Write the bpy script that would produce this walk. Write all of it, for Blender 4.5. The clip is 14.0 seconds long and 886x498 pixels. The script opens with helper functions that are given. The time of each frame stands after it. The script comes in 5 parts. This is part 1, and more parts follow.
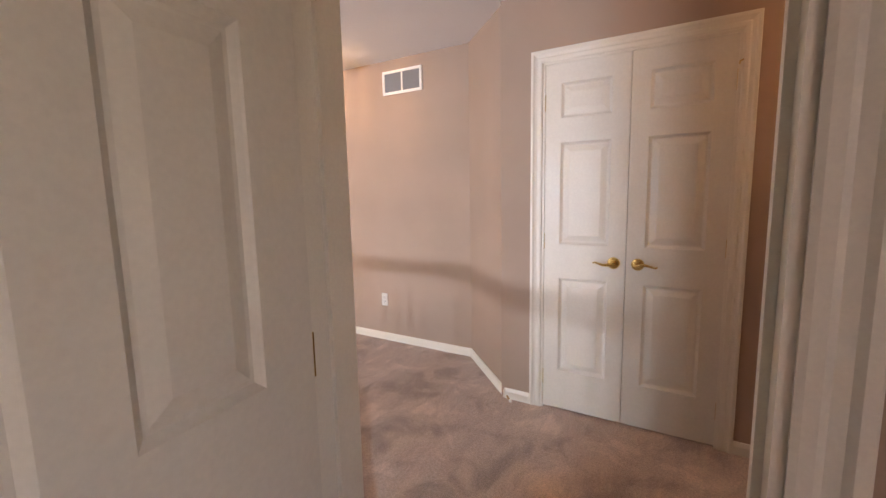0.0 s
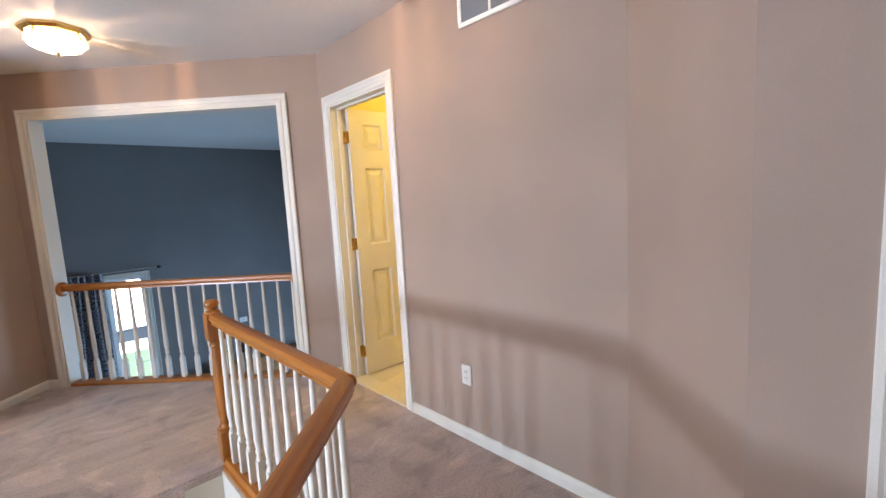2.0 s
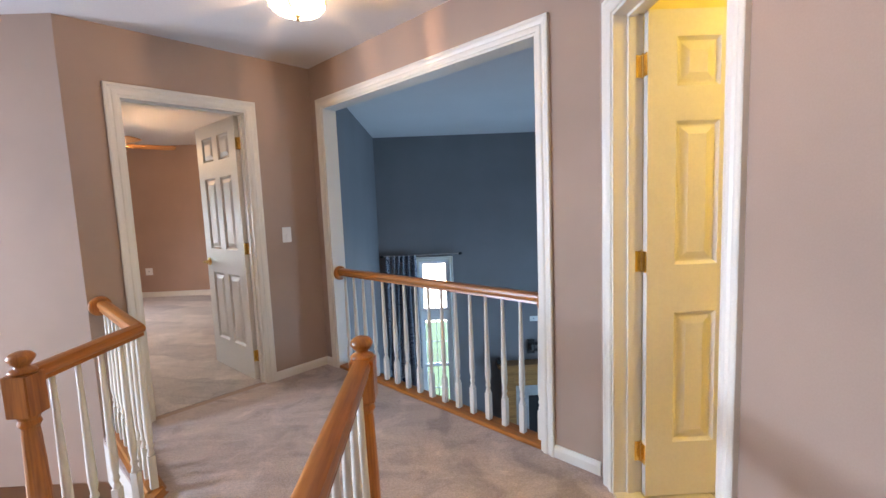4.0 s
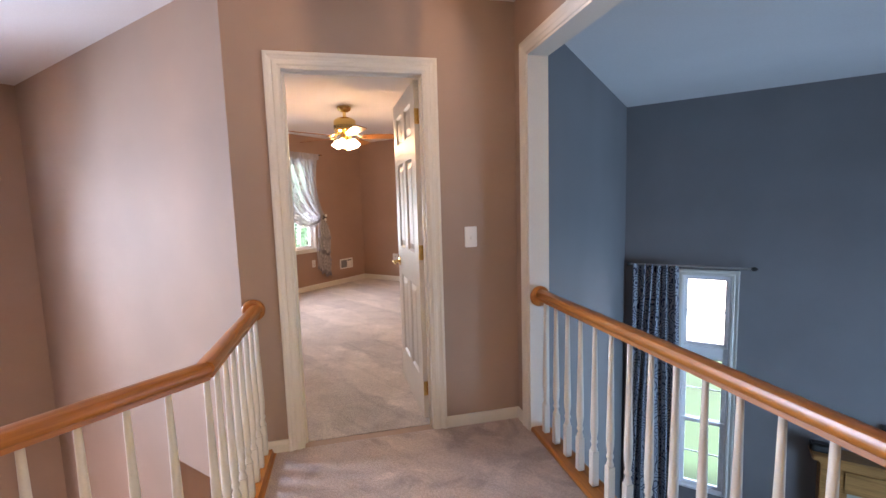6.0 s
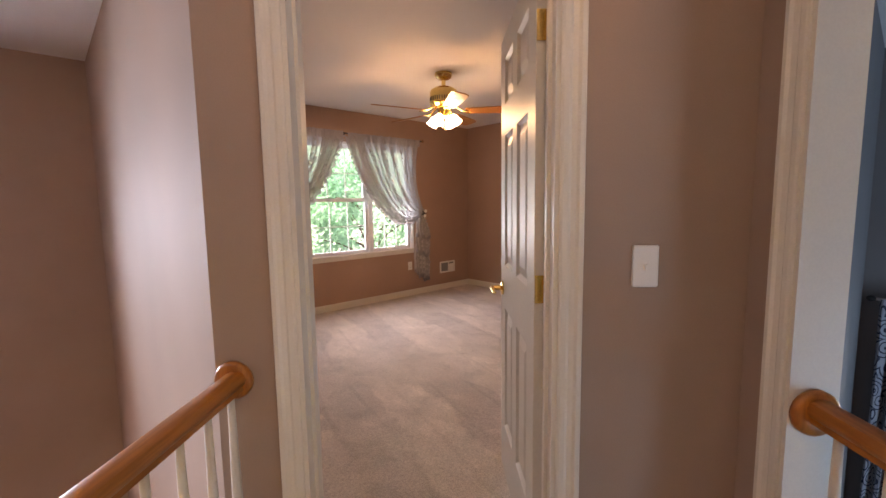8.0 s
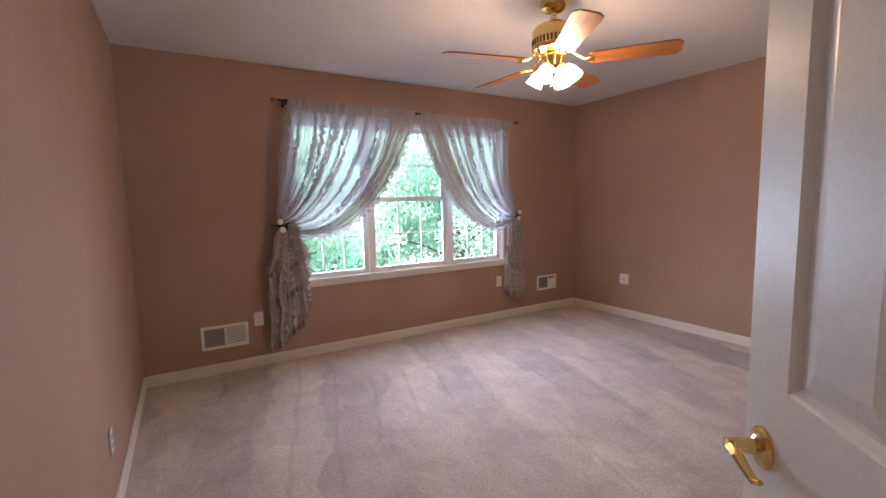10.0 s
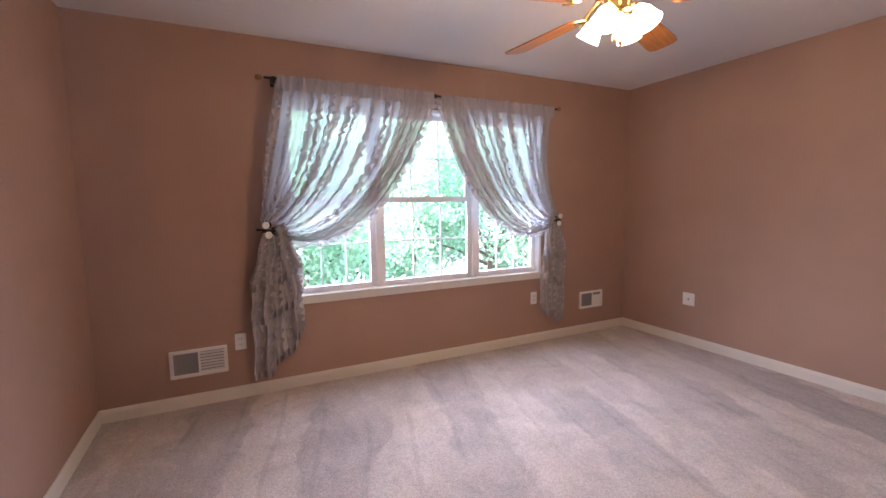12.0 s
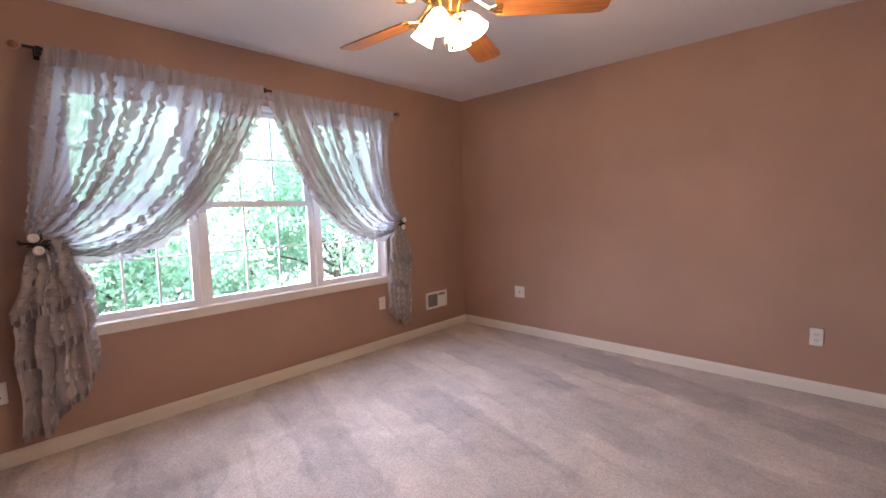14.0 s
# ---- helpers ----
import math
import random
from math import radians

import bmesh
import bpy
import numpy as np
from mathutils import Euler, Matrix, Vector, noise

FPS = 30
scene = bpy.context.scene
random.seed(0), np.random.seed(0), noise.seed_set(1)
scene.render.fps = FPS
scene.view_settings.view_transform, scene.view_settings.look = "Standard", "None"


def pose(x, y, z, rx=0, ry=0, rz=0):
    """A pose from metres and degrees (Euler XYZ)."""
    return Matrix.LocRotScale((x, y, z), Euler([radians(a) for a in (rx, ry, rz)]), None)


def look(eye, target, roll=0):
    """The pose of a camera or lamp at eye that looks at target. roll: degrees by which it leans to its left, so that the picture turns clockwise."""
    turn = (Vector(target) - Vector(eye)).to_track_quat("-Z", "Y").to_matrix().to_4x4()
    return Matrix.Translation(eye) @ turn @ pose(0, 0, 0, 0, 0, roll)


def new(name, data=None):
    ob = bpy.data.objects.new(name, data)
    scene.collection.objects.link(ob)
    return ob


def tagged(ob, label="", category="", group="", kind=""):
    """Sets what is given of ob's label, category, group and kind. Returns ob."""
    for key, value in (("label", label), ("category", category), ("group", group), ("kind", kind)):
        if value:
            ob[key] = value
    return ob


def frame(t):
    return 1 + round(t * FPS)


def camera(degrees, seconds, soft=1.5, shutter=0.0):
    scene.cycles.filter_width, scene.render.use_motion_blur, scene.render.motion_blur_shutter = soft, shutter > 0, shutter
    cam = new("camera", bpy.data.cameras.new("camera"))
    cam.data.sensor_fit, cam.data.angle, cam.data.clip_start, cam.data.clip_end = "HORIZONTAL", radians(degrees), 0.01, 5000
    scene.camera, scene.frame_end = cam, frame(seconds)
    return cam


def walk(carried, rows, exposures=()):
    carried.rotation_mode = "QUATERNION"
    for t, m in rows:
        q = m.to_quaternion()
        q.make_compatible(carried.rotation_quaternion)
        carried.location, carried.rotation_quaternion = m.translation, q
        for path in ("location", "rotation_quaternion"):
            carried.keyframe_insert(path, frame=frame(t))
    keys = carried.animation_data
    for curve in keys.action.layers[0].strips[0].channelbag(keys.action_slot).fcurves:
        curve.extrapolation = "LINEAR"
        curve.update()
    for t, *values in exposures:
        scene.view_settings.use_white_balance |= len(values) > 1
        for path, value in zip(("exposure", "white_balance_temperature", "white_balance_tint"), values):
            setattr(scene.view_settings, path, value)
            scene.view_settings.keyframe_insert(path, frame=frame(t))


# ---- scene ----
cam = camera(91.6, 14.0)
PATH = [
    (0, (0.101, 0.129, 1.344), (1.792, 1.164, 1.08), -1.2),
    (0.5, (0.494, 0.361, 1.371), (2.213, 1.349, 1.106), -1.4),
    (1, (0.839, 0.605, 1.392), (2.565, 1.579, 1.126), -1.6),
    (1.5, (1.196, 0.802, 1.364), (2.796, 1.974, 1.109), -2.4),
    (2, (1.486, 1.004, 1.344), (2.842, 2.455, 1.112), -3.2),
    (2.5, (1.759, 1.248, 1.332), (2.818, 2.931, 1.117), -2.9),
    (3, (2.009, 1.507, 1.304), (2.741, 3.357, 1.102), -2.6),
    (5.3, (2.494, 2.871, 1.335), (1.763, 4.721, 1.132), -2.0),
    (5.5, (2.471, 3.0, 1.341), (1.646, 4.81, 1.136), -1.9),
    (6, (2.393, 3.286, 1.324), (1.333, 4.969, 1.116), -1.7),
    (6.5, (2.296, 3.569, 1.334), (0.94, 5.023, 1.12), -1.5),
    (7, (2.098, 3.805, 1.315), (0.661, 5.179, 1.099), -1.1),
    (9.3, (1.073, 4.798, 1.332), (-0.476, 6.051, 1.115), -0.7),
    (9.5, (0.950, 4.876, 1.349), (-0.640, 6.074, 1.124), -0.6),
    (10, (0.724, 5.036, 1.318), (-0.983, 6.053, 1.104), -1.3),
    (10.5, (0.58, 5.182, 1.353), (-1.192, 6.081, 1.127), -1.2),
    (11, (0.394, 5.273, 1.32), (-1.384, 6.165, 1.109), -1.1),
    (11.5, (0.277, 5.405, 1.306), (-1.51, 6.28, 1.106), -1.1),
    (12, (0.16, 5.484, 1.32), (-1.625, 6.361, 1.112), -0.8),
    (12.5, (0.093, 5.534, 1.322), (-1.639, 6.51, 1.112), -0.6),
    (13, (0.073, 5.576, 1.339), (-1.556, 6.716, 1.126), -0.4),
    (13.5, (0.036, 5.528, 1.308), (-1.44, 6.863, 1.111), -0.7),
    (14, (0.096, 5.534, 1.283), (-1.275, 6.979, 1.099), -1.6),
]
EXPOSURES = [
    (0.0, 3.80, 9700, 35), (0.5, 3.88, 9400, 32), (1.0, 3.77, 8500, 30), (1.5, 3.72, 7900, 28), (3.0, 3.70, 7550, 26), (5.5, 3.84, 7300, 33), (6.5, 3.86, 8800, 37), (7.2, 3.47, 9600, 42),
    (9.3, 3.33, 6900, 33), (11.0, 3.70, 6550, 35), (14.0, 3.68, 6700, 36),
]
walk(cam, [(t, look(eye, target, roll)) for t, eye, target, roll in PATH], EXPOSURES)

# ---- world, sun, lamps and exposure ----
world = bpy.data.worlds.new("sky")
scene.world = world
world.use_nodes = True
wn = world.node_tree.nodes
sky = wn.new("ShaderNodeTexSky")
sky.sky_type, sky.sun_disc = "NISHITA", False
sky.sun_elevation, sky.sun_rotation = radians(62), radians(128)
wn["Background"].inputs["Strength"].default_value = 0.15
world.node_tree.links.new(sky.outputs[0], wn["Background"].inputs["Color"])


def lamp(name, kind, energy, color, m, size=0.1, size_y=None, **more):
    data = bpy.data.lights.new(name, kind)
    data.energy, data.color = energy, color
    if kind == "AREA":
        data.shape, data.size, data.size_y = "RECTANGLE", size, size_y or size
    elif kind == "SUN":
        data.angle = size
    else:
        data.shadow_soft_size = size
    if "spread" in more:
        data.spread = radians(more["spread"])
    ob = new(name, data)
    ob.matrix_world = m
    return ob


lamp("sun", "SUN", 5.0, (1.0, 0.95, 0.88), look((0, 0, 50), (-20, 16, 0)), radians(10))
# sky light standing in the openings of the windows
lamp("sky_light_bedroom", "AREA", 4.4, (0.60, 0.80, 1.0), look((-3.28, 6.99, 1.37), (0, 6.99, 0.9)), 2.05, 1.30)
lamp("sky_light_bedroom_low", "AREA", 4.2, (0.66, 0.82, 1.0), look((-3.26, 6.99, 1.02), (-1.5, 6.99, -0.05)), 2.05, 0.62, spread=140)
lamp("sky_light_foyer", "AREA", 14.4, (0.47, 0.71, 1.0), look((-2.84, 3.03, 1.27), (3, 2.75, 0.50)), 1.05, 0.68, spread=116)
lamp("sky_light_foyer_low", "AREA", 4.0, (0.90, 0.88, 1.0), look((-2.84, 3.03, -1.3), (3, 3.03, -1.3)), 1.38, 1.3)
lamp("sky_light_great_room", "AREA", 1.9, (0.36, 0.69, 1.0), look((2.35, 8.98, -0.85), (2.35, 5.0, -0.9)), 0.52, 2.5)
# added lamp at an invented east window; its blue tints the grey walls
lamp("added_light_great_room_east", "AREA", 12.0, (0.30, 0.64, 1.0), look((6.45, 6.6, -0.9), (1.9, 8.2, 0.2)), 2.2, 2.6, spread=114)
lamp("sky_light_start_room", "AREA", 0.26, (0.24, 0.41, 1.0), look((-1.2, -1.68, 1.4), (-0.4, 0.6, 1.1)), 1.3, 1.3)

# ---- materials ----


def nodes_of(m):
    m.use_nodes = True
    return m.node_tree.nodes, m.node_tree.links, m.node_tree.nodes["Principled BSDF"]


def coords(n, l, scale=(1, 1, 1), space="Object"):
    tc, mp = n.new("ShaderNodeTexCoord"), n.new("ShaderNodeMapping")
    mp.inputs["Scale"].default_value = scale
    l.new(tc.outputs[space], mp.inputs["Vector"])
    return mp.outputs["Vector"]


def noise_of(n, l, vec, scale, detail=4, rough=0.55, distort=0.0):
    t = n.new("ShaderNodeTexNoise")
    t.inputs["Scale"].default_value, t.inputs["Detail"].default_value = scale, detail
    t.inputs["Roughness"].default_value, t.inputs["Distortion"].default_value = rough, distort
    l.new(vec, t.inputs["Vector"])
    return t.outputs["Fac"]


def ramp_of(n, l, fac, stops):
    r = n.new("ShaderNodeValToRGB")
    while len(r.color_ramp.elements) < len(stops):
        r.color_ramp.elements.new(0.5)
    for e, (p, c) in zip(r.color_ramp.elements, stops):
        e.position, e.color = p, (*c, 1)
    l.new(fac, r.inputs["Fac"])
    return r.outputs["Color"]


def mixed(n, l, fac, a, b, kind="MIX"):
    m = n.new("ShaderNodeMix")
    m.data_type, m.blend_type = "RGBA", kind
    for value, slot in ((fac, 0), (a, 6), (b, 7)):
        if hasattr(value, "links"):
            l.new(value, m.inputs[slot])
        elif slot:
            m.inputs[slot].default_value = (*value, 1)
        else:
            m.inputs[slot].default_value = value
    return m.outputs[2]


def bumped(n, l, b, height, strength, distance):
    bump = n.new("ShaderNodeBump")
    bump.inputs["Strength"].default_value, bump.inputs["Distance"].default_value = strength, distance
    l.new(height, bump.inputs["Height"])
    l.new(bump.outputs["Normal"], b.inputs["Normal"])


def painted(name, color, rough=0.6, vary=0.08, grain=220.0, relief=0.10, big=1.3, metal=0.0, sheen=0.5):
    """Paint with soft large mottling, roller grain and a little uneven gloss."""
    m = bpy.data.materials.new(name)
    n, l, b = nodes_of(m)
    v = coords(n, l)
    low = tuple(c * (1 - vary) for c in color)
    high = tuple(min(1, c * (1 + vary)) for c in color)
    mottling = ramp_of(n, l, noise_of(n, l, v, big, 5), [(0.3, low), (0.7, high)])
    fine = noise_of(n, l, v, grain, 3)
    tone = ramp_of(n, l, fine, [(0.3, (0.94, 0.94, 0.94)), (0.7, (1, 1, 1))])
    l.new(mixed(n, l, 1.0, mottling, tone, "MULTIPLY"), b.inputs["Base Color"])
    gloss = n.new("ShaderNodeMapRange")
    gloss.inputs["To Min"].default_value, gloss.inputs["To Max"].default_value = rough - 0.06, rough + 0.06
    l.new(noise_of(n, l, v, big * 4, 3), gloss.inputs["Value"])
    l.new(gloss.outputs[0], b.inputs["Roughness"])
    b.inputs["Metallic"].default_value = metal
    b.inputs["Specular IOR Level"].default_value = sheen
    bumped(n, l, b, fine, relief, 0.002)
    return m


def oak(name, along, light=(0.43, 0.148, 0.025), dark=(0.28, 0.086, 0.014), rough=0.32):
    """Varnished oak, its grain drawn out along one axis of the piece."""
    m = bpy.data.materials.new(name)
    n, l, b = nodes_of(m)
    stretch = [26.0, 26.0, 26.0]
    stretch["xyz".index(along)] = 1.6
    v = coords(n, l, stretch)
    grain = noise_of(n, l, v, 1.0, 6, 0.6, 0.8)
    streak = noise_of(n, l, v, 5.0, 3, 0.5)
    info = n.new("ShaderNodeObjectInfo")
    tone = ramp_of(n, l, grain, [(0.32, dark), (0.52, light), (0.75, tuple(c * 1.2 for c in light))])
    fleck = ramp_of(n, l, streak, [(0.35, (0.72, 0.68, 0.62)), (0.55, (1, 1, 1))])
    piece = ramp_of(n, l, info.outputs["Random"], [(0, (0.9, 0.9, 0.9)), (1, (1.06, 1.06, 1.06))])
    l.new(mixed(n, l, 1.0, mixed(n, l, 0.7, tone, fleck, "MULTIPLY"), piece, "MULTIPLY"), b.inputs["Base Color"])
    b.inputs["Roughness"].default_value = rough
    b.inputs["Coat Weight"].default_value, b.inputs["Coat Roughness"].default_value = 0.12, 0.3
    bumped(n, l, b, streak, 0.12, 0.001)
    return m


def carpet_of(name, base, streaks, worn=1.0):
    """Cut pile: fine tufts, brushed and trodden patches, and lanes left by the cleaner."""
    m = bpy.data.materials.new(name)
    n, l, b = nodes_of(m)
    v = coords(n, l)
    tuft = noise_of(n, l, v, 190, 3, 0.7)
    speck = noise_of(n, l, v, 75, 2, 0.6)
    patch = noise_of(n, l, v, 3.6, 4, 0.55, 0.7)
    brush = noise_of(n, l, coords(n, l, (1.2, 4.5, 1)), 2.2, 5, 0.6, 0.5)
    tone = ramp_of(n, l, patch, [(0.36, tuple(c * (1 - 0.30 * worn) for c in base)), (0.48, base), (0.56, base), (0.66, tuple(c * (1 + 0.30 * worn) for c in base))])
    swept = ramp_of(n, l, brush, [(0.38, (0.86, 0.86, 0.87)), (0.60, (1.07, 1.07, 1.06))])
    tone = mixed(n, l, 0.8 * worn, tone, swept, "MULTIPLY")
    if streaks:
        # lanes 0.78 m apart, brushed a little askew to the walls
        turned = n.new("ShaderNodeMapping")
        turned.inputs["Rotation"].default_value = (0, 0, radians(15))
        turned.inputs["Location"].default_value = (0, 0.10, 0)
        l.new(v, turned.inputs["Vector"])
        wave = n.new("ShaderNodeTexWave")
        wave.wave_type, wave.bands_direction, wave.wave_profile = "BANDS", "Y", "SIN"
        wave.inputs["Scale"].default_value, wave.inputs["Distortion"].default_value = 0.414, 2.6
        wave.inputs["Detail"].default_value, wave.inputs["Detail Scale"].default_value = 4, 2.4
        wave.inputs["Detail Roughness"].default_value = 0.62
        l.new(turned.outputs["Vector"], wave.inputs["Vector"])
        lane = ramp_of(n, l, wave.outputs["Fac"], [(0.45, (0.83, 0.83, 0.845)), (0.57, (1.17, 1.16, 1.14))])
        broken = ramp_of(n, l, noise_of(n, l, v, 1.1, 4, 0.6, 0.8), [(0.40, (0.10, 0.10, 0.10)), (0.60, (1, 1, 1))])
        tone = mixed(n, l, 1.0, tone, mixed(n, l, broken, (0.98, 0.98, 0.98), lane), "MULTIPLY")
        # narrow creases left by the wheels
        crease = n.new("ShaderNodeTexWave")
        crease.wave_type, crease.bands_direction, crease.wave_profile = "BANDS", "Y", "SIN"
        crease.inputs["Scale"].default_value, crease.inputs["Distortion"].default_value = 0.414 * 3, 1.6
        crease.inputs["Detail"].default_value, crease.inputs["Detail Scale"].default_value = 2, 1.2
        l.new(turned.outputs["Vector"], crease.inputs["Vector"])
        line = ramp_of(n, l, crease.outputs["Fac"], [(0.955, (1, 1, 1)), (0.985, (0.86, 0.86, 0.86))])
        tone = mixed(n, l, broken, tone, mixed(n, l, 1.0, tone, line, "MULTIPLY"))
    fleck = ramp_of(n, l, tuft, [(0.32, (0.68, 0.68, 0.68)), (0.62, (1.15, 1.15, 1.15))])
    mottle = ramp_of(n, l, speck, [(0.35, (0.86, 0.86, 0.86)), (0.62, (1.08, 1.08, 1.08))])
    l.new(mixed(n, l, 1.0, mixed(n, l, 1.0, tone, fleck, "MULTIPLY"), mottle, "MULTIPLY"), b.inputs["Base Color"])
    b.inputs["Roughness"].default_value = 0.95
    b.inputs["Sheen Weight"].default_value, b.inputs["Sheen Roughness"].default_value = 0.3, 0.5
    bumped(n, l, b, tuft, 0.7, 0.008)
    return m


def glowing(name, color, strength):
    m = bpy.data.materials.new(name)
    n, l, b = nodes_of(m)
    b.inputs["Base Color"].default_value = (0.9, 0.88, 0.82, 1)
    b.inputs["Emission Color"].default_value, b.inputs["Emission Strength"].default_value = (*color, 1), strength
    b.inputs["Roughness"].default_value = 0.25
    return m


def glass_of(name):
    m = bpy.data.materials.new(name)
    n, l, b = nodes_of(m)
    clear, gloss, mix = n.new("ShaderNodeBsdfTransparent"), n.new("ShaderNodeBsdfGlossy"), n.new("ShaderNodeMixShader")
    gloss.inputs["Roughness"].default_value = 0.02
    clear.inputs["Color"].default_value = (0.96, 0.98, 0.97, 1)
    fresnel = n.new("ShaderNodeFresnel")
    l.new(fresnel.outputs[0], mix.inputs[0])
    l.new(clear.outputs[0], mix.inputs[1])
    l.new(gloss.outputs[0], mix.inputs[2])
    l.new(mix.outputs[0], n["Material Output"].inputs["Surface"])
    return m


TAUPE = painted("taupe wall paint", (0.385, 0.280, 0.222), 0.72, sheen=0.22)
# bedroom copy of the taupe, warm lamplight put into its colour
TAUPE_WARM = painted("taupe wall paint warmed by lamplight", (0.400, 0.262, 0.196), 0.72, sheen=0.22)
SLATE = painted("slate blue wall paint", (0.20, 0.195, 0.20), 0.72, sheen=0.2)
CREAM_WALL = painted("pale yellow wall paint", (0.75, 0.66, 0.34), 0.6)
CEILING = painted("flat white ceiling paint", (0.74, 0.73, 0.72), 0.85, 0.03, 120, 0.25)
WHITE = painted("white gloss trim paint", (0.71, 0.68, 0.605), 0.40, 0.025, 160, 0.04, 2.5, sheen=0.4)
DOOR_WHITE = painted("white door paint", (0.67, 0.645, 0.58), 0.42, 0.03, 90, 0.08, 2.5, sheen=0.35)
VINYL = painted("white vinyl window frame", (0.82, 0.83, 0.84), 0.35, 0.02, 200, 0.02)
PLATE = painted("white plastic plate", (0.80, 0.79, 0.75), 0.35, 0.02, 300, 0.02)
DARK = painted("dark slot", (0.02, 0.02, 0.02), 0.6)
DUCT = painted("grey duct metal", (0.25, 0.25, 0.25), 0.5, 0.1)
BLACK = painted("black metal", (0.015, 0.014, 0.013), 0.4, 0.1)
BRASS = painted("polished brass", (0.83, 0.60, 0.24), 0.2, 0.05, 60, 0.03, 8, 1.0)
STEEL = painted("brushed nickel rod", (0.5, 0.5, 0.5), 0.3, 0.05, 60, 0.03, 8, 1.0)
CARPET = carpet_of("taupe cut pile carpet", (0.48, 0.37, 0.32), False)
CARPET_BED = carpet_of("taupe carpet with cleaner lanes", (0.51, 0.452, 0.41), True, 0.5)
OAK_X, OAK_Y, OAK_Z = oak("varnished oak along x", "x"), oak("varnished oak along y", "y"), oak("varnished oak upright", "z")
TILE = painted("cream floor tile", (0.72, 0.64, 0.45), 0.25, 0.06, 40, 0.05, 3)
GROUT = painted("floor grout", (0.45, 0.38, 0.27), 0.9)
GLASS = glass_of("window glass")
LAWN = painted("mown grass", (0.005, 0.030, 0.014), 0.95, 0.35, 30, 0.6, 0.5)

# ---- helpers of mesh ----


def mesh_of(name, bm, material):
    me = bpy.data.meshes.new(name)
    bm.normal_update()
    bm.to_mesh(me)
    bm.free()
    for m in material if isinstance(material, (list, tuple)) else (material,):
        me.materials.append(m)
    return me


def part(name, bm, material, parent=None, label="", m=None, smooth=False):
    me = mesh_of(name, bm, material) if isinstance(bm, bmesh.types.BMesh) else bm
    if smooth:
        for p in me.polygons:
            p.use_smooth = True
    ob = new(name, me)
    ob.parent = parent
    if m is not None:
        ob.matrix_basis = m
    return tagged(ob, label)


def rounded(ob, limit=38):
    """Smooth shading that keeps the sharp arrises."""
    bm = bmesh.new()
    bm.from_mesh(ob.data)
    for f in bm.faces:
        f.smooth = True
    for e in bm.edges:
        e.smooth = len(e.link_faces) == 2 and e.calc_face_angle(9.0) < radians(limit)
    bm.to_mesh(ob.data)
    bm.free()
    return ob


def thing(name, m, label, category, group="", kind=""):
    ob = new(name)
    ob.empty_display_size = 0.1
    ob.matrix_basis = m
    return tagged(ob, label, category, group, kind)


def box(bm, x0, y0, z0, x1, y1, z1, bevel=0.0, mat=0):
    vs = [bm.verts.new((x, y, z)) for x in (x0, x1) for y in (y0, y1) for z in (z0, z1)]
    fs = [bm.faces.new([vs[i] for i in q]) for q in ((0, 1, 3, 2), (4, 6, 7, 5), (0, 4, 5, 1), (2, 3, 7, 6), (0, 2, 6, 4), (1, 5, 7, 3))]
    for f in fs:
        f.material_index = mat
    if bevel:
        edges = {e for f in fs for e in f.edges}
        done = bmesh.ops.bevel(bm, geom=list(edges), offset=bevel, segments=2, affect="EDGES", clamp_overlap=True)
        for f in done["faces"]:
            f.material_index = mat
    return bm


def slab(*args, **kw):
    return box(bmesh.new(), *args, **kw)


def prism(points, z0, z1, bm=None):
    bm = bm or bmesh.new()
    low, high = [bm.verts.new((*p, z0)) for p in points], [bm.verts.new((*p, z1)) for p in points]
    bm.faces.new(low[::-1])
    bm.faces.new(high)
    for i in range(len(points)):
        j = (i + 1) % len(points)
        bm.faces.new((low[i], low[j], high[j], high[i]))
    return bm


def lathe(profile, segments=20, bm=None, m=None):
    """A turned body about z from (radius, height) pairs."""
    bm = bm or bmesh.new()
    rings = []
    for r, z in profile:
        ring = []
        for i in range(segments):
            a = 2 * math.pi * i / segments
            p = Vector((r * math.cos(a), r * math.sin(a), z))
            ring.append(bm.verts.new(m @ p if m else p))
        rings.append(ring)
    for a, b in zip(rings, rings[1:]):
        for i in range(segments):
            j = (i + 1) % segments
            bm.faces.new((a[i], a[j], b[j], b[i]))
    bm.faces.new(rings[0][::-1])
    bm.faces.new(rings[-1])
    return bm


def tube(points, radius, segments=10, bm=None, squash=1.0):
    """A round bar along points; radius may be a list."""
    bm = bm or bmesh.new()
    points = [Vector(p) for p in points]
    rings = []
    for i, p in enumerate(points):
        way = (points[min(i + 1, len(points) - 1)] - points[max(i - 1, 0)]).normalized()
        side = way.cross(Vector((0, 0, 1)))
        side = side.normalized() if side.length > 1e-4 else Vector((1, 0, 0))
        up = side.cross(way)
        r = radius[i] if isinstance(radius, (list, tuple)) else radius
        rings.append([bm.verts.new(p + r * (math.cos(a) * side + squash * math.sin(a) * up)) for a in (2 * math.pi * k / segments for k in range(segments))])
    for a, b in zip(rings, rings[1:]):
        for i in range(segments):
            j = (i + 1) % segments
            bm.faces.new((a[i], a[j], b[j], b[i]))
    bm.faces.new(rings[0][::-1])
    bm.faces.new(rings[-1])
    return bm


def wall_frame(p0, p1):
    """Local frame of a wall: x along it from p0, y out of its face to the right of the way, z up."""
    a, b = Vector((*p0, 0)), Vector((*p1, 0))
    x = (b - a).normalized()
    y = Vector((x.y, -x.x, 0))
    m = Matrix(((x.x, y.x, 0, a.x), (x.y, y.y, 0, a.y), (0, 0, 1, 0), (0, 0, 0, 1)))
    return m, (b - a).length


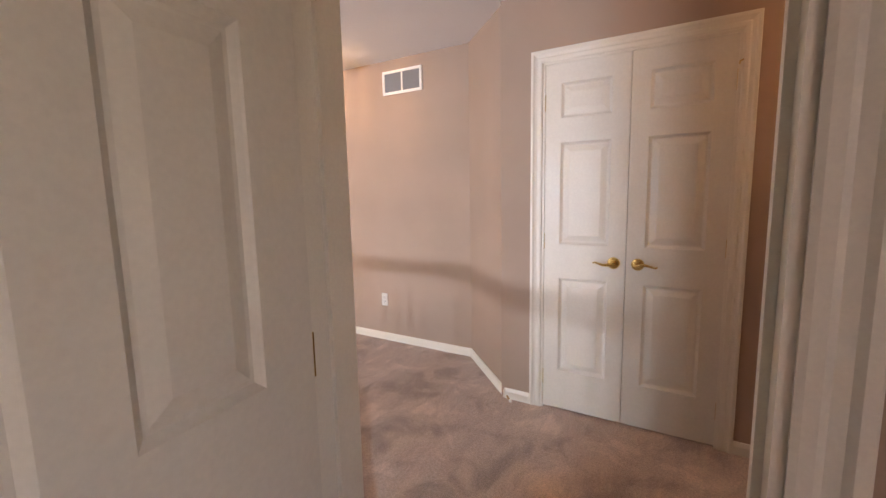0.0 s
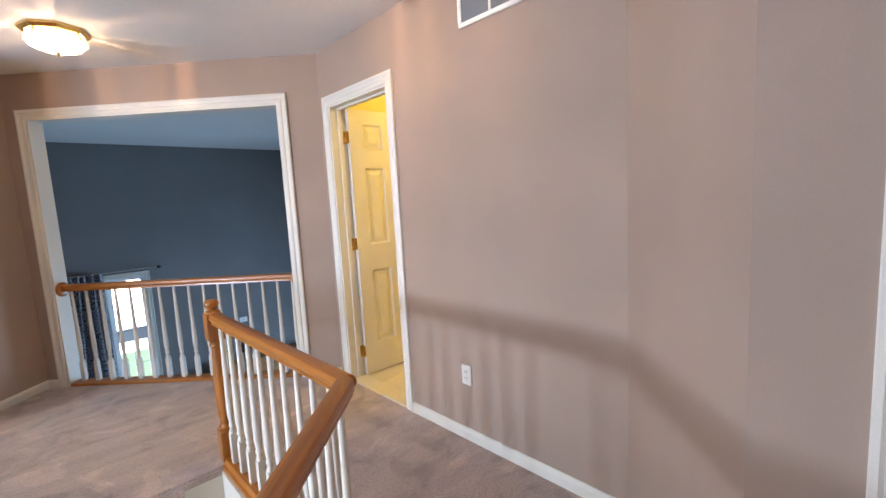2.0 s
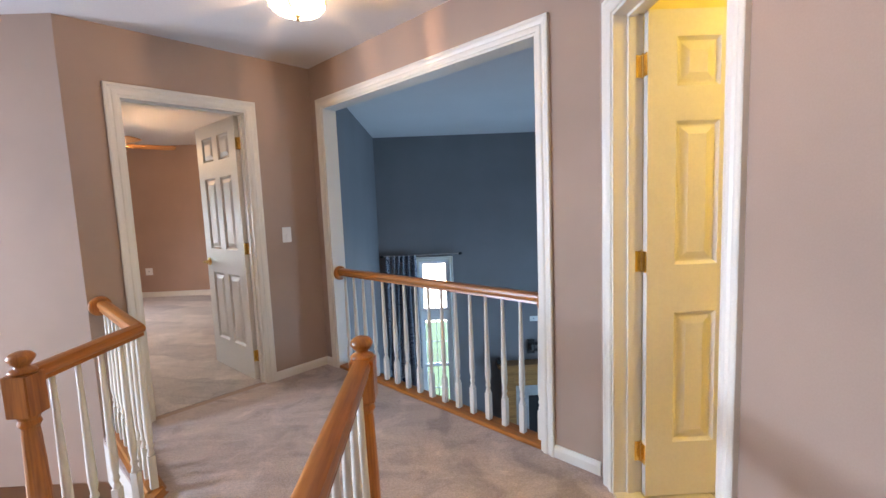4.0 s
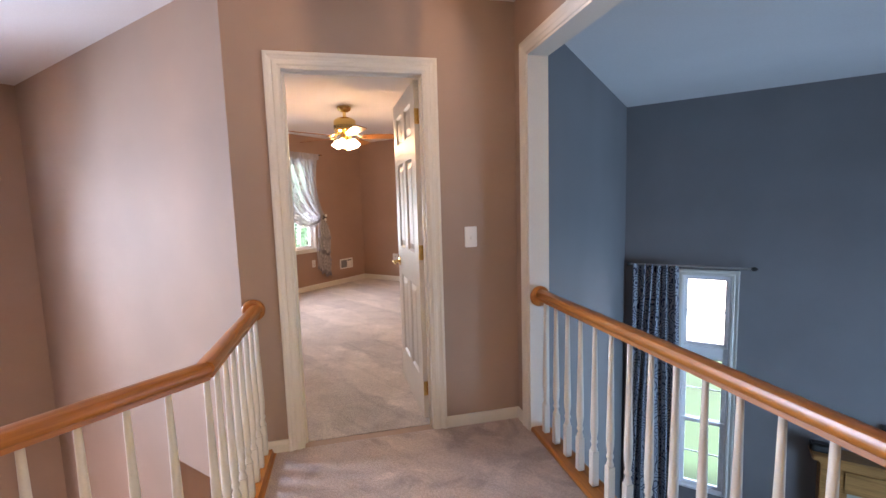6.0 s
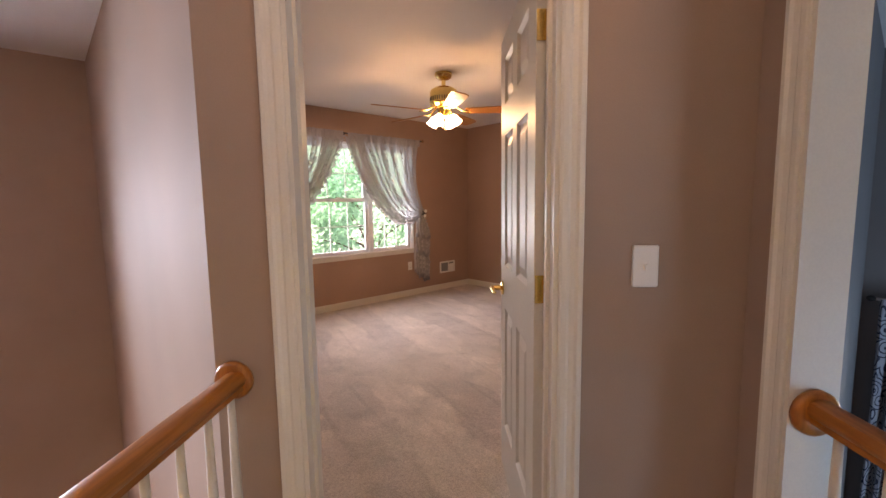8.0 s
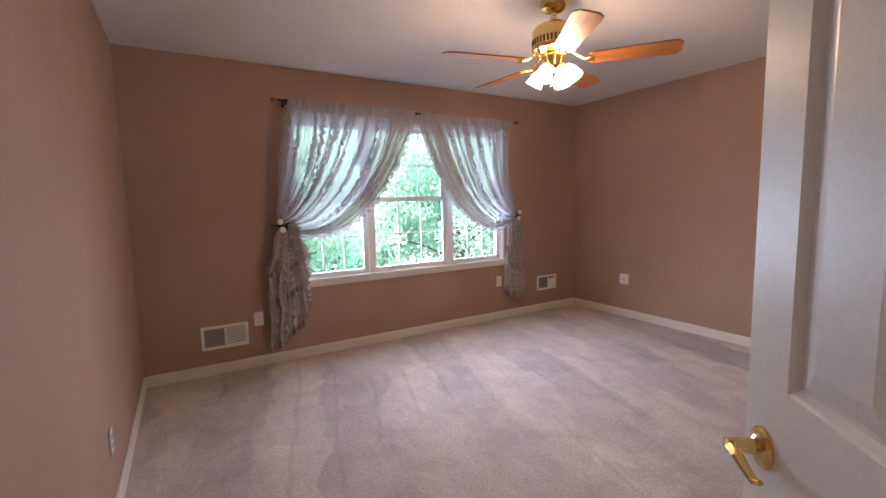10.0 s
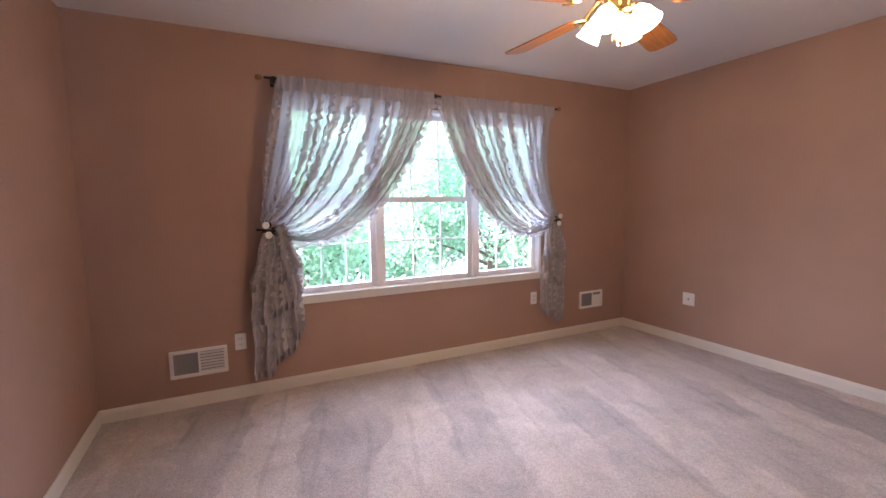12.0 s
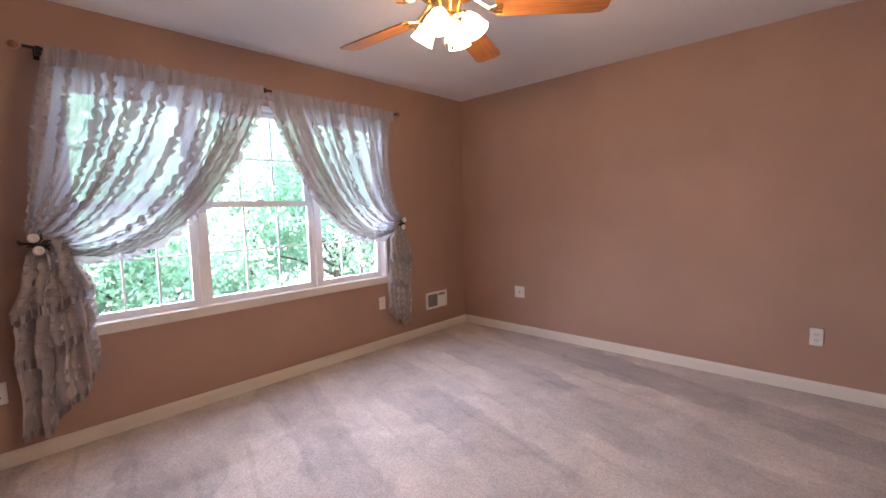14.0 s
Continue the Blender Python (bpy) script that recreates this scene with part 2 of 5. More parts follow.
def wall(name, p0, p1, thick, z0, z1, material, openings=(), label="", extend=(0, 0)):
    """A wall whose face runs from p0 to p1 with the room to the right of that way; it is thick behind the face."""
    m, length = wall_frame(p0, p1)
    if z1 == CEIL:
        z1 += 0.05                             # carried up behind the ceiling boards
    bm = bmesh.new()
    cuts = sorted({-extend[0], length + extend[1], *(c for o in openings for c in o[:2])})
    for a, b in zip(cuts, cuts[1:]):
        mid = (a + b) / 2
        low = z0
        for o in sorted((o for o in openings if o[0] <= mid <= o[1]), key=lambda o: o[2]):
            if o[2] > low + 1e-4:
                box(bm, a, -thick, low, b, 0, o[2])
            low = o[3]
        if low < z1 - 1e-4:
            box(bm, a, -thick, low, b, 0, z1)
    ob = part(name, bm, material, None, label, m)
    return tagged(ob, label, "wall", kind="structure")


PROFILE = [(0.0, 0.0), (0.0, 0.009), (0.008, 0.012), (0.022, 0.012), (0.030, 0.008), (0.044, 0.012), (0.052, 0.018), (0.064, 0.018), (0.067, 0.015), (0.067, 0.0)]


def casing(name, p0, p1, s0, s1, top, bottom=0.0, parent=None, label=""):
    """Moulded casing round an opening, mitred at the corners, on the face of a wall."""
    m, _ = wall_frame(p0, p1)
    bm = bmesh.new()
    rows = []
    for d, h in PROFILE:
        rows.append([bm.verts.new(v) for v in ((s0 - d, h, bottom), (s0 - d, h, top + d), (s1 + d, h, top + d), (s1 + d, h, bottom))])
    for a, b in zip(rows, rows[1:]):
        for i in range(3):
            bm.faces.new((a[i], b[i], b[i + 1], a[i + 1]))
    ob = part(name, bm, WHITE, parent, label, m)
    return tagged(ob, label or "white moulded wooden casing round an opening", "trim", kind="structure")


def jamb(name, p0, p1, s0, s1, top, depth, stop=None, bottom=0.0):
    """The lining of an opening through the wall, with the door stop where there is one."""
    m, _ = wall_frame(p0, p1)
    bm = bmesh.new()
    t = 0.014
    box(bm, s0, -depth - 0.002, bottom, s0 + t, 0.003, top)
    box(bm, s1 - t, -depth - 0.002, bottom, s1, 0.003, top)
    box(bm, s0 + t, -depth - 0.002, top - t, s1 - t, 0.003, top)
    if stop is not None:
        box(bm, s0 + t, -stop - 0.03, bottom, s0 + t + 0.011, -stop, top - t)
        box(bm, s1 - t - 0.011, -stop - 0.03, bottom, s1 - t, -stop, top - t)
        box(bm, s0 + t + 0.011, -stop - 0.03, top - t - 0.011, s1 - t - 0.011, -stop, top - t)
    ob = part(name, bm, WHITE, None, "", m)
    return tagged(ob, "white painted lining of an opening", "trim", kind="structure")


def skirting(p0, p1, s0, s1, height=0.066):
    """A baseboard on a wall's face with an eased top edge."""
    m, _ = wall_frame(p0, p1)
    bm = bmesh.new()
    outline = [(0, 0), (0.013, 0), (0.013, height - 0.022), (0.009, height - 0.008), (0.006, height), (0, height)]
    a, b = [bm.verts.new((s0, y, z)) for y, z in outline], [bm.verts.new((s1, y, z)) for y, z in outline]
    bm.faces.new(a)
    bm.faces.new(b[::-1])
    for i in range(6):
        j = (i + 1) % 6
        bm.faces.new((a[i], b[i], b[j], a[j]))
    return tagged(part("baseboard", bm, WHITE, None, "", m), "white painted wooden baseboard", "baseboard", kind="structure")


# ---- the large structure ----
CEIL = 2.44
LOW = -2.75
# corners of the hall, going round
R0, R1, R2, R3 = (2.585, -1.30), (2.585, 1.19), (3.105, 1.71), (3.105, 3.979)
C0, E0 = (1.4065, 5.6775), (0.319, 4.59)
FOY_W, FOY_N, FOY_S = -2.72, 4.59, 1.30
DOORX0, DOORX1 = 0.67, 0.79
BED_S, BED_N, BED_W, BED_E = 4.685, 9.19, -3.045, 1.385
GR_W, GR_N, GR_E = 1.50, 8.82, 6.40

# hall floor with the stairwell left out
HALL = [(0.67, -0.085), (1.45, -0.085), (1.45, -1.30), R0, (2.70, -0.2), (2.70, 1.1), R1, R2, R3, C0, E0, (0.325, 4.575), (0.945, 3.985), (0.945, 3.42), (2.06, 3.42), (2.06, 2.16), (0.80, 0.90), (0.67, 0.90)]
tagged(part("floor_hall", prism(HALL, -0.02, 0.0), CARPET), "taupe cut pile carpet on the upstairs hall floor", "carpet", kind="structure")
tagged(part("floor_structure", prism(HALL, -0.27, -0.022), WHITE), "white painted floor edge below the hall carpet", "floor", kind="structure")
BEDPOLY = [(BED_W, BED_S), (0.251, BED_S), (0.30, 4.65), (1.385, 5.735), (1.385, BED_N), (BED_W, BED_N)]
tagged(part("floor_bedroom", prism(BEDPOLY, -0.02, 0.004), CARPET_BED), "taupe bedroom carpet with cleaner lanes", "carpet", kind="structure")
tagged(part("floor_start_room", slab(-2.6, -1.7, -0.03, 0.668, 1.18, -0.002), CARPET), "taupe cut pile carpet in the first room", "carpet", kind="structure")
tagged(part("floor_bath", slab(3.11, 1.9, -0.03, 5.2, 3.93, -0.006), GROUT), "grouted bathroom floor", "floor", kind="structure")
tagged(part("floor_lower", slab(-2.72, -0.2, LOW - 0.1, 6.4, 9.0, LOW), oak("oak floorboards", "y", rough=0.4)), "oak floor of the lower storey", "floor", kind="structure")

# ceilings
tagged(part("ceiling_hall", prism([(-2.72, -1.3), (3.2, -1.3), (3.2, 4.05), (1.45, 5.72), (0.35, 4.62), (-2.72, 4.62)], CEIL, CEIL + 0.1), CEILING), "flat white ceiling of hall and foyer", "ceiling", kind="structure")
tagged(part("ceiling_bedroom", prism([(BED_W - 0.1, BED_S - 0.05), (0.3, BED_S - 0.05), (1.40, 5.75), (1.40, BED_N + 0.1), (BED_W - 0.1, BED_N + 0.1)], CEIL + 0.001, CEIL + 0.1), CEILING), "flat white bedroom ceiling", "ceiling", kind="structure")
tagged(part("ceiling_great_room", prism([(1.45, 5.8), (3.25, 4.0), (6.5, 4.0), (6.5, 8.95), (1.45, 8.95)], 2.38, 2.5), CEILING), "flat white great room ceiling", "ceiling", kind="structure")
tagged(part("ceiling_bath", slab(3.2, 1.8, 2.42, 5.3, 3.98, 2.5), CEILING), "flat white bathroom ceiling", "ceiling", kind="structure")

# hall walls (the room lies to the right of each run)
CL0, CL1 = 1.19 - 0.958, 1.19 - 0.022      # closet opening along R1 -> R0
wall("wall_closet", R1, R0, 0.115, 0, CEIL, TAUPE, [(CL0, CL1, 0, 2.05)], "taupe painted wall round the closet", (0.03, 0))
wall("wall_hall_angled", R2, R1, 0.115, 0, CEIL, TAUPE, (), "taupe painted angled hall wall")
BA0, BA1 = 3.979 - 3.852, 3.979 - 3.152    # bathroom doorway along R3 -> R2
wall("wall_bath_side", R3, R2, 0.115, 0, CEIL, TAUPE, [(BA0, BA1, 0, 2.045)], "taupe painted hall wall with the return vent", (0, 0.03))
OV = (Vector((*C0, 0)) - Vector((*R3, 0))).length
OV0, OV1 = 0.165, 2.092                    # overlook opening along C0 -> R3
wall("wall_overlook", C0, R3, 0.058, -0.27, CEIL, TAUPE, [(OV0, OV1, 0, 2.11)], "taupe painted wall with the overlook opening")
m_, _ = wall_frame(C0, R3)
back0, back1 = (m_ @ Vector((0, -0.058, 0))).xy, (m_ @ Vector((OV, -0.058, 0))).xy
wall("wall_overlook_rear", back0, back1, 0.057, LOW, CEIL, SLATE, [(OV0, OV1, 0, 2.11)], "slate blue painted rear of the overlook wall")
DL = (Vector((*C0, 0)) - Vector((*E0, 0))).length
DO0, DO1 = 0.255, 1.012                    # bedroom doorway along E0 -> C0
wall("wall_bedroom_door", E0, C0, 0.115, -0.27, CEIL, TAUPE, [(DO0, DO1, 0, 2.045)], "taupe painted wall round the bedroom doorway")

# foyer walls
wall("wall_foyer_north", (FOY_W, FOY_N), E0, 0.094, LOW, CEIL, TAUPE, [(2.10, 3.039, LOW, -0.28)], "taupe painted foyer wall in window light")
wall("wall_foyer_windows", (FOY_W, FOY_S), (FOY_W, FOY_N), 0.15, LOW, CEIL, TAUPE, [(2.27 - FOY_S + 0.065, 3.79 - FOY_S - 0.065, 0.23, 1.605), (2.27 - FOY_S + 0.065, 3.81 - FOY_S - 0.065, -1.95, -0.545)], "taupe painted foyer wall with windows")
wall("wall_foyer_south", (DOORX1, FOY_S), (FOY_W, FOY_S), 0.1, LOW, CEIL, TAUPE, (), "taupe painted foyer wall")
wall("wall_lower_end", (-0.7, 5.4), (GR_W, 5.4), 0.1, LOW, -0.02, TAUPE, (), "taupe painted lower hall wall")
wall("wall_lower_side", (-0.63, 4.684), (-0.63, 5.4), 0.1, LOW, -0.02, TAUPE, (), "taupe painted lower hall wall")

# wall of the first doorway, the wall with the switch, and closing walls
wall("wall_first_door", (DOORX1, -0.085), (DOORX1, FOY_S), 0.12, 0, CEIL, TAUPE, [(0.125, 0.885, 0, 2.045)], "taupe painted wall round the first doorway", (0.1, 0))
tagged(part("wall_under_start", slab(0.67, 0.9, LOW, 0.79, 1.3, 0), TAUPE), "taupe painted wall beside the stairs", "wall", kind="structure")
wall("wall_switch", (1.45, -0.085), (DOORX1, -0.085), 0.12, 0, CEIL, TAUPE, (), "short taupe painted wall with a light switch")
wall("wall_passage_west", (1.45, -1.30), (1.45, -0.205), 0.1, 0, CEIL, TAUPE, (), "taupe painted passage wall")
wall("wall_passage_end", (2.585, -1.30), (1.35, -1.30), 0.1, 0, CEIL, TAUPE, (), "taupe painted passage end wall")
# solid near-black block paints the closet's shade at the door gaps
tagged(part("closet_interior", slab(2.71, 0.0, 0, 3.2, 1.0, 2.3), DARK), "black block for the unlit closet behind closed doors", "closet", kind="structure")
for nm, a, b in (("wall_start_north", (-2.6, 1.18), (0.67, 1.18)), ("wall_start_south", (0.67, -1.7), (-2.6, -1.7)), ("wall_start_west", (-2.6, -1.7), (-2.6, 1.18)), ("wall_start_east", (0.67, -0.2), (0.67, -1.7))):
    ops = [(1.2, 2.5, 0.75, 2.05)] if nm == "wall_start_south" else ()
    wall(nm, a, b, 0.1, 0, CEIL, TAUPE, ops, "taupe painted wall of the first room")
tagged(part("ceiling_start_room", slab(-2.7, -1.8, CEIL - 0.002, 0.69, 1.2, CEIL + 0.12), CEILING), "flat white ceiling of the first room", "ceiling", kind="structure")

# bathroom
wall("wall_bath_north", (3.22, 3.935), (5.2, 3.935), 0.05, 0, 2.45, CREAM_WALL, (), "pale yellow bathroom wall")
wall("wall_bath_east", (5.2, 3.935), (5.2, 1.9), 0.1, 0, 2.45, CREAM_WALL, (), "pale yellow bathroom wall")
wall("wall_bath_south", (5.2, 1.9), (3.22, 1.9), 0.1, 0, 2.45, CREAM_WALL, (), "pale yellow bathroom wall")
wall("wall_bath_west", (3.225, 1.9), (3.225, 3.935), 0.004, 0, 2.45, CREAM_WALL, [(3.152 - 1.9, 3.852 - 1.9, 0, 2.045)], "pale yellow bathroom wall round the doorway")

# bedroom
WIN0, WIN1, WINZ0, WINZ1 = 5.822, 8.085, 0.66, 2.075
wall("wall_bedroom_window", (BED_W, BED_S), (BED_W, BED_N), 0.16, -0.1, CEIL, TAUPE_WARM, [(WIN0 - BED_S, WIN1 - BED_S, WINZ0, WINZ1)], "dusty taupe bedroom wall with a triple window", (0.12, 0.12))
wall("wall_bedroom_north", (BED_W, BED_N), (BED_E, BED_N), 0.12, -0.1, CEIL, TAUPE_WARM, (), "dusty taupe bedroom wall")
wall("wall_bedroom_east", (BED_E, BED_N), (BED_E, 5.79), 0.055, -0.1, CEIL, TAUPE_WARM, (), "dusty taupe bedroom wall")
tagged(part("wall_bedroom_south", slab(BED_W, 4.687, -0.02, 0.30, 4.69, CEIL), TAUPE_WARM), "dusty taupe bedroom wall", "wall", kind="structure")

# great room
GW = (2.065, 2.635, -2.15, 0.495)
wall("wall_great_west", (GR_W, 5.70), (GR_W, GR_N), 0.056, LOW, 2.45, SLATE, (), "slate blue great room wall")
wall("wall_great_north", (GR_W - 0.05, GR_N), (GR_E, GR_N), 0.16, LOW, 2.45, SLATE, [(GW[0] - GR_W + 0.05 + 0.05, GW[1] - GR_W, GW[2] + 0.05, GW[3] - 0.05)], "tall slate blue great room wall with fireplace", (0, 0.1))
wall("wall_great_east", (GR_E, GR_N), (GR_E, 4.03), 0.12, LOW, 2.45, SLATE, [(1.1, 3.3, -2.2, 0.4)], "slate blue great room wall with an added unseen window")
wall("wall_great_south", (GR_E, 4.035), (3.16, 4.035), 0.05, LOW, 2.45, SLATE, (), "slate blue great room wall")

# casings, linings, baseboards
casing("trim_closet", R1, R0, CL0, CL1, 2.05)
jamb("trim_closet_lining", R1, R0, CL0, CL1, 2.05, 0.11)
casing("trim_bath", R3, R2, BA0, BA1, 2.045)
jamb("trim_bath_lining", R3, R2, BA0, BA1, 2.045, 0.118, 0.055)
casing("trim_overlook", C0, R3, OV0, OV1, 2.11)
jamb("trim_overlook_lining", C0, R3, OV0, OV1, 2.11, 0.115)
casing("trim_bedroom_door", E0, C0, DO0, DO1, 2.045)
jamb("trim_bedroom_lining", E0, C0, DO0, DO1, 2.045, 0.115, 0.045)
bm0 = (wall_frame(E0, C0)[0] @ Vector((0, -0.115, 0))).xy
bm1 = (wall_frame(E0, C0)[0] @ Vector((DL, -0.115, 0))).xy
casing("trim_bedroom_door_inside", bm1, bm0, DL - DO1, DL - DO0, 2.045, 0.004)
casing("trim_first_door", (DOORX1, -0.085), (DOORX1, FOY_S), 0.125, 0.885, 2.045)
casing("trim_first_door_inside", (DOORX0, FOY_S), (DOORX0, -0.085), FOY_S - 0.80, FOY_S - 0.04, 2.045)
jamb("trim_first_lining", (DOORX1, -0.085), (DOORX1, FOY_S), 0.125, 0.885, 2.045, 0.12, 0.045)
skirting(R1, R0, 0.0, CL0 - 0.067)
skirting(R1, R0, CL1 + 0.067, 2.49)
skirting(R2, R1, 0, 0.735)
skirting(R3, R2, BA1 + 0.067, 2.269)
skirting(C0, R3, 0.0, OV0 - 0.067)
skirting(C0, R3, OV1 + 0.067, OV)
skirting(E0, C0, 0.06, DO0 - 0.067)
skirting(E0, C0, DO1 + 0.067, DL)
skirting((1.45, -0.085), (DOORX1, -0.085), 0, 0.66)
skirting((BED_W, BED_S + 0.005), (BED_W, BED_N), 0, 4.5, 0.087)
skirting((BED_W, BED_N), (BED_E, BED_N), 0, 4.43, 0.087)
skirting((0.25, BED_S + 0.006), (BED_W, BED_S + 0.006), 0, 3.29, 0.087)
skirting((BED_E, BED_N), (BED_E, 5.79), 0, 3.4, 0.087)

# ground outside
CONCRETE = painted("pale concrete road", (0.50, 0.49, 0.47), 0.9, 0.12, 20, 0.2, 0.6)
tagged(part("road_north", slab(-60, 18.2, LOW - 0.36, 60, 42, LOW - 0.34), CONCRETE), "pale concrete road beyond the lawn", "road", kind="structure")
tagged(part("road_west", slab(-34, -60, LOW - 0.36, -21, 18, LOW - 0.335), CONCRETE), "pale concrete road beyond the lawn", "road", kind="structure")
tagged(part("ground", slab(-400, -400, LOW - 0.5, 400, 400, LOW - 0.35), LAWN), "mown lawn reaching to the horizon", "lawn", kind="structure")

# ---- doors ----
HINGE_Z = (0.20, 1.04, 1.83)


def panel_mesh(w, h):
    """A raised door panel, moulded on both faces."""
    bm = bmesh.new()
    t = 0.0175
    for side in (-1, 1):
        rings = []
        for inset, depth in ((0.0, 0.0), (0.004, 0.004), (0.014, 0.0115), (0.022, 0.0115), (0.052, 0.003), (0.055, 0.003)):
            y = side * (t - depth)
            q = [(inset, y, inset), (w - inset, y, inset), (w - inset, y, h - inset), (inset, y, h - inset)]
            rings.append([bm.verts.new(p) for p in q])
        for a, b in zip(rings, rings[1:]):
            for i in range(4):
                j = (i + 1) % 4
                f = (a[i], a[j], b[j], b[i])
                bm.faces.new(f if side < 0 else f[::-1])
        bm.faces.new(rings[-1] if side < 0 else rings[-1][::-1])
    return mesh_of("panel", bm, DOOR_WHITE)


def lever_mesh(reach):
    """A brass lever on its rose; it sticks out along +y and points along x by reach."""
    bm = bmesh.new()
    turn = Matrix.Rotation(radians(-90), 4, "X")
    lathe([(0.033, 0), (0.033, 0.004), (0.029, 0.009), (0.019, 0.012), (0.013, 0.016), (0.011, 0.045), (0.012, 0.055)], 20, bm, turn)
    s = 1 if reach > 0 else -1
    r = abs(reach)
    pts = [(0, 0.048, 0), (s * r * 0.2, 0.054, 0.005), (s * r * 0.45, 0.056, 0.006), (s * r * 0.7, 0.055, -0.001), (s * r * 0.9, 0.053, -0.006), (s * r, 0.05, -0.001)]
    tube(pts, [0.012, 0.0105, 0.009, 0.0075, 0.0065, 0.005], 10, bm, 0.8)
    return mesh_of("door_handle", bm, BRASS)


def hinge_mesh(open_door):
    bm = bmesh.new()
    if open_door:
        box(bm, -0.040, -0.003, -0.044, -0.004, -0.001, 0.044)
    lathe([(0.0035, -0.048), (0.0065, -0.045), (0.0065, 0.045), (0.0035, 0.05)], 10, bm)
    box(bm, -0.0015, 0.0, -0.044, 0.0015, 0.034, 0.044)
    return mesh_of("hinge", bm, BRASS)


HINGE, HINGE_OPEN = hinge_mesh(False), hinge_mesh(True)


def door_leaf(name, hinge, angle, w, h, columns, handle_z, handles, label, knuckle=-1, lift=0.012):
    """A panelled door leaf hung at a point and turned by an angle. handles: (side, reach) pairs."""
    ob = thing(name, pose(hinge[0], hinge[1], lift, 0, 0, angle), label, "door")
    t = 0.0175
    stile = 0.09 if columns == 1 else 0.115
    rails = [(0.0, 0.242), (0.813, 1.013), (1.593, 1.728), (1.918, h)]
    if columns == 1:
        spans = [(stile, w - stile)]
    else:
        mid = 0.095
        half = (w - 2 * stile - mid) / 2
        spans = [(stile, stile + half), (w - stile - half, w - stile)]
    bm = bmesh.new()
    box(bm, 0, -t, 0, spans[0][0], t, h)
    box(bm, spans[-1][1], -t, 0, w, t, h)
    for a, b in rails:
        box(bm, spans[0][0], -t, a, spans[-1][1], t, b)
    if columns == 2:
        for (_, a), (b, _) in zip(rails, rails[1:]):
            box(bm, spans[0][1], -t, a, spans[1][0], t, b)
    part("frame", bm, DOOR_WHITE, ob)
    heights = [(a[1], b[0]) for a, b in zip(rails, rails[1:])]
    for a, b in heights:
        me = panel_mesh(spans[0][1] - spans[0][0], b - a)
        for s0, s1 in spans:
            part("panel", me, None, ob, "", pose(s0, 0, a))
    for side, reach in handles:
        me = lever_mesh(reach)
        m = pose(w - 0.06, side * t, handle_z - lift)
        if side < 0:
            m = m @ Matrix.Rotation(radians(180), 4, "X")
        part("door_handle", me, None, ob, "polished brass lever handle", m)
    for z in HINGE_Z:
        m = pose(-0.004, knuckle * t, z - lift)
        if knuckle > 0:
            m = m @ Matrix.Diagonal((1, -1, 1, 1))
        part("hinge", HINGE if columns == 1 else HINGE_OPEN, None, ob, "brass butt hinge", m)
    return ob


bm = bmesh.new()
for z in HINGE_Z:
    box(bm, DO1 - 0.0165, -0.114, z - 0.046, DO1 - 0.0138, -0.080, z + 0.046, bevel=0.0)
lining = bpy.data.objects["trim_bedroom_lining"]
part("hinge_plates", bm, BRASS, lining, "brass hinge plates let into the lining")
pair = "closet doors"
a = door_leaf("closet_door", (2.606, 0.944), -90, 0.4525, 2.03, 1, 0.934, [(-1, -0.10)], "white panelled closet door, closed, brass lever", -1)
b = door_leaf("closet_door", (2.606, 0.036), 90, 0.4525, 2.03, 1, 0.934, [(1, -0.10)], "white panelled closet door, closed, hook at its hinge", 1)
tagged(a, group=pair), tagged(b, group=pair)
bm = tube([(0, -0.035, 0), (0, 0.03, 0.004), (-0.01, 0.05, 0.004)], 0.004, 8)
part("hinge_stop", bm, BRASS, b, "small brass hinge pin stop", pose(-0.004, 0.03, 1.885))
door_leaf("bedroom_door", (0.927, 5.374), 137.4, 0.735, 2.02, 2, 0.91, [(1, -0.10), (-1, -0.10)], "white panelled bedroom door standing open, brass hinges", -1)
door_leaf("bathroom_door", (3.226, 3.818), 0, 0.68, 2.02, 2, 0.91, [(-1, -0.10)], "white panelled bathroom door standing open in warm light", 1)
door_leaf("first_room_door", (0.640, 0.772), 187, 0.735, 2.02, 2, 0.91, [(-1, -0.10), (1, -0.10)], "white panelled door standing open beside its jamb", -1)

# ---- stairs, newels and railings ----
RAIL = [(-0.029, -0.004), (-0.031, 0.010), (-0.025, 0.025), (-0.012, 0.031), (0.012, 0.031), (0.025, 0.025), (0.031, 0.010), (0.029, -0.004), (0.021, -0.012), (0.023, -0.026), (-0.023, -0.026), (-0.021, -0.012)]


def baluster_mesh():
    bm = slab(-0.016, -0.016, 0.0, 0.016, 0.016, 0.165, bevel=0.002)
    lathe([(0.013, 0.163), (0.0165, 0.172), (0.012, 0.186), (0.010, 0.195), (0.0155, 0.204), (0.0155, 0.212), (0.0115, 0.222), (0.0165, 0.262), (0.0172, 0.300), (0.0150, 0.40), (0.0115, 0.60), (0.0095, 0.752)], 12, bm)
    return mesh_of("baluster", bm, WHITE)


BALUSTER = baluster_mesh()
for p in BALUSTER.polygons:
    p.use_smooth = len(p.vertices) == 4 and p.area < 0.004
RAIL_Z = 0.792
SHOE_H = 0.026


def along(p0, p1):
    a, b = Vector((*p0, 0)), Vector((*p1, 0))
    return a, (b - a).normalized(), (b - a).length


OAK_RUN = oak("varnished oak rail", "x")
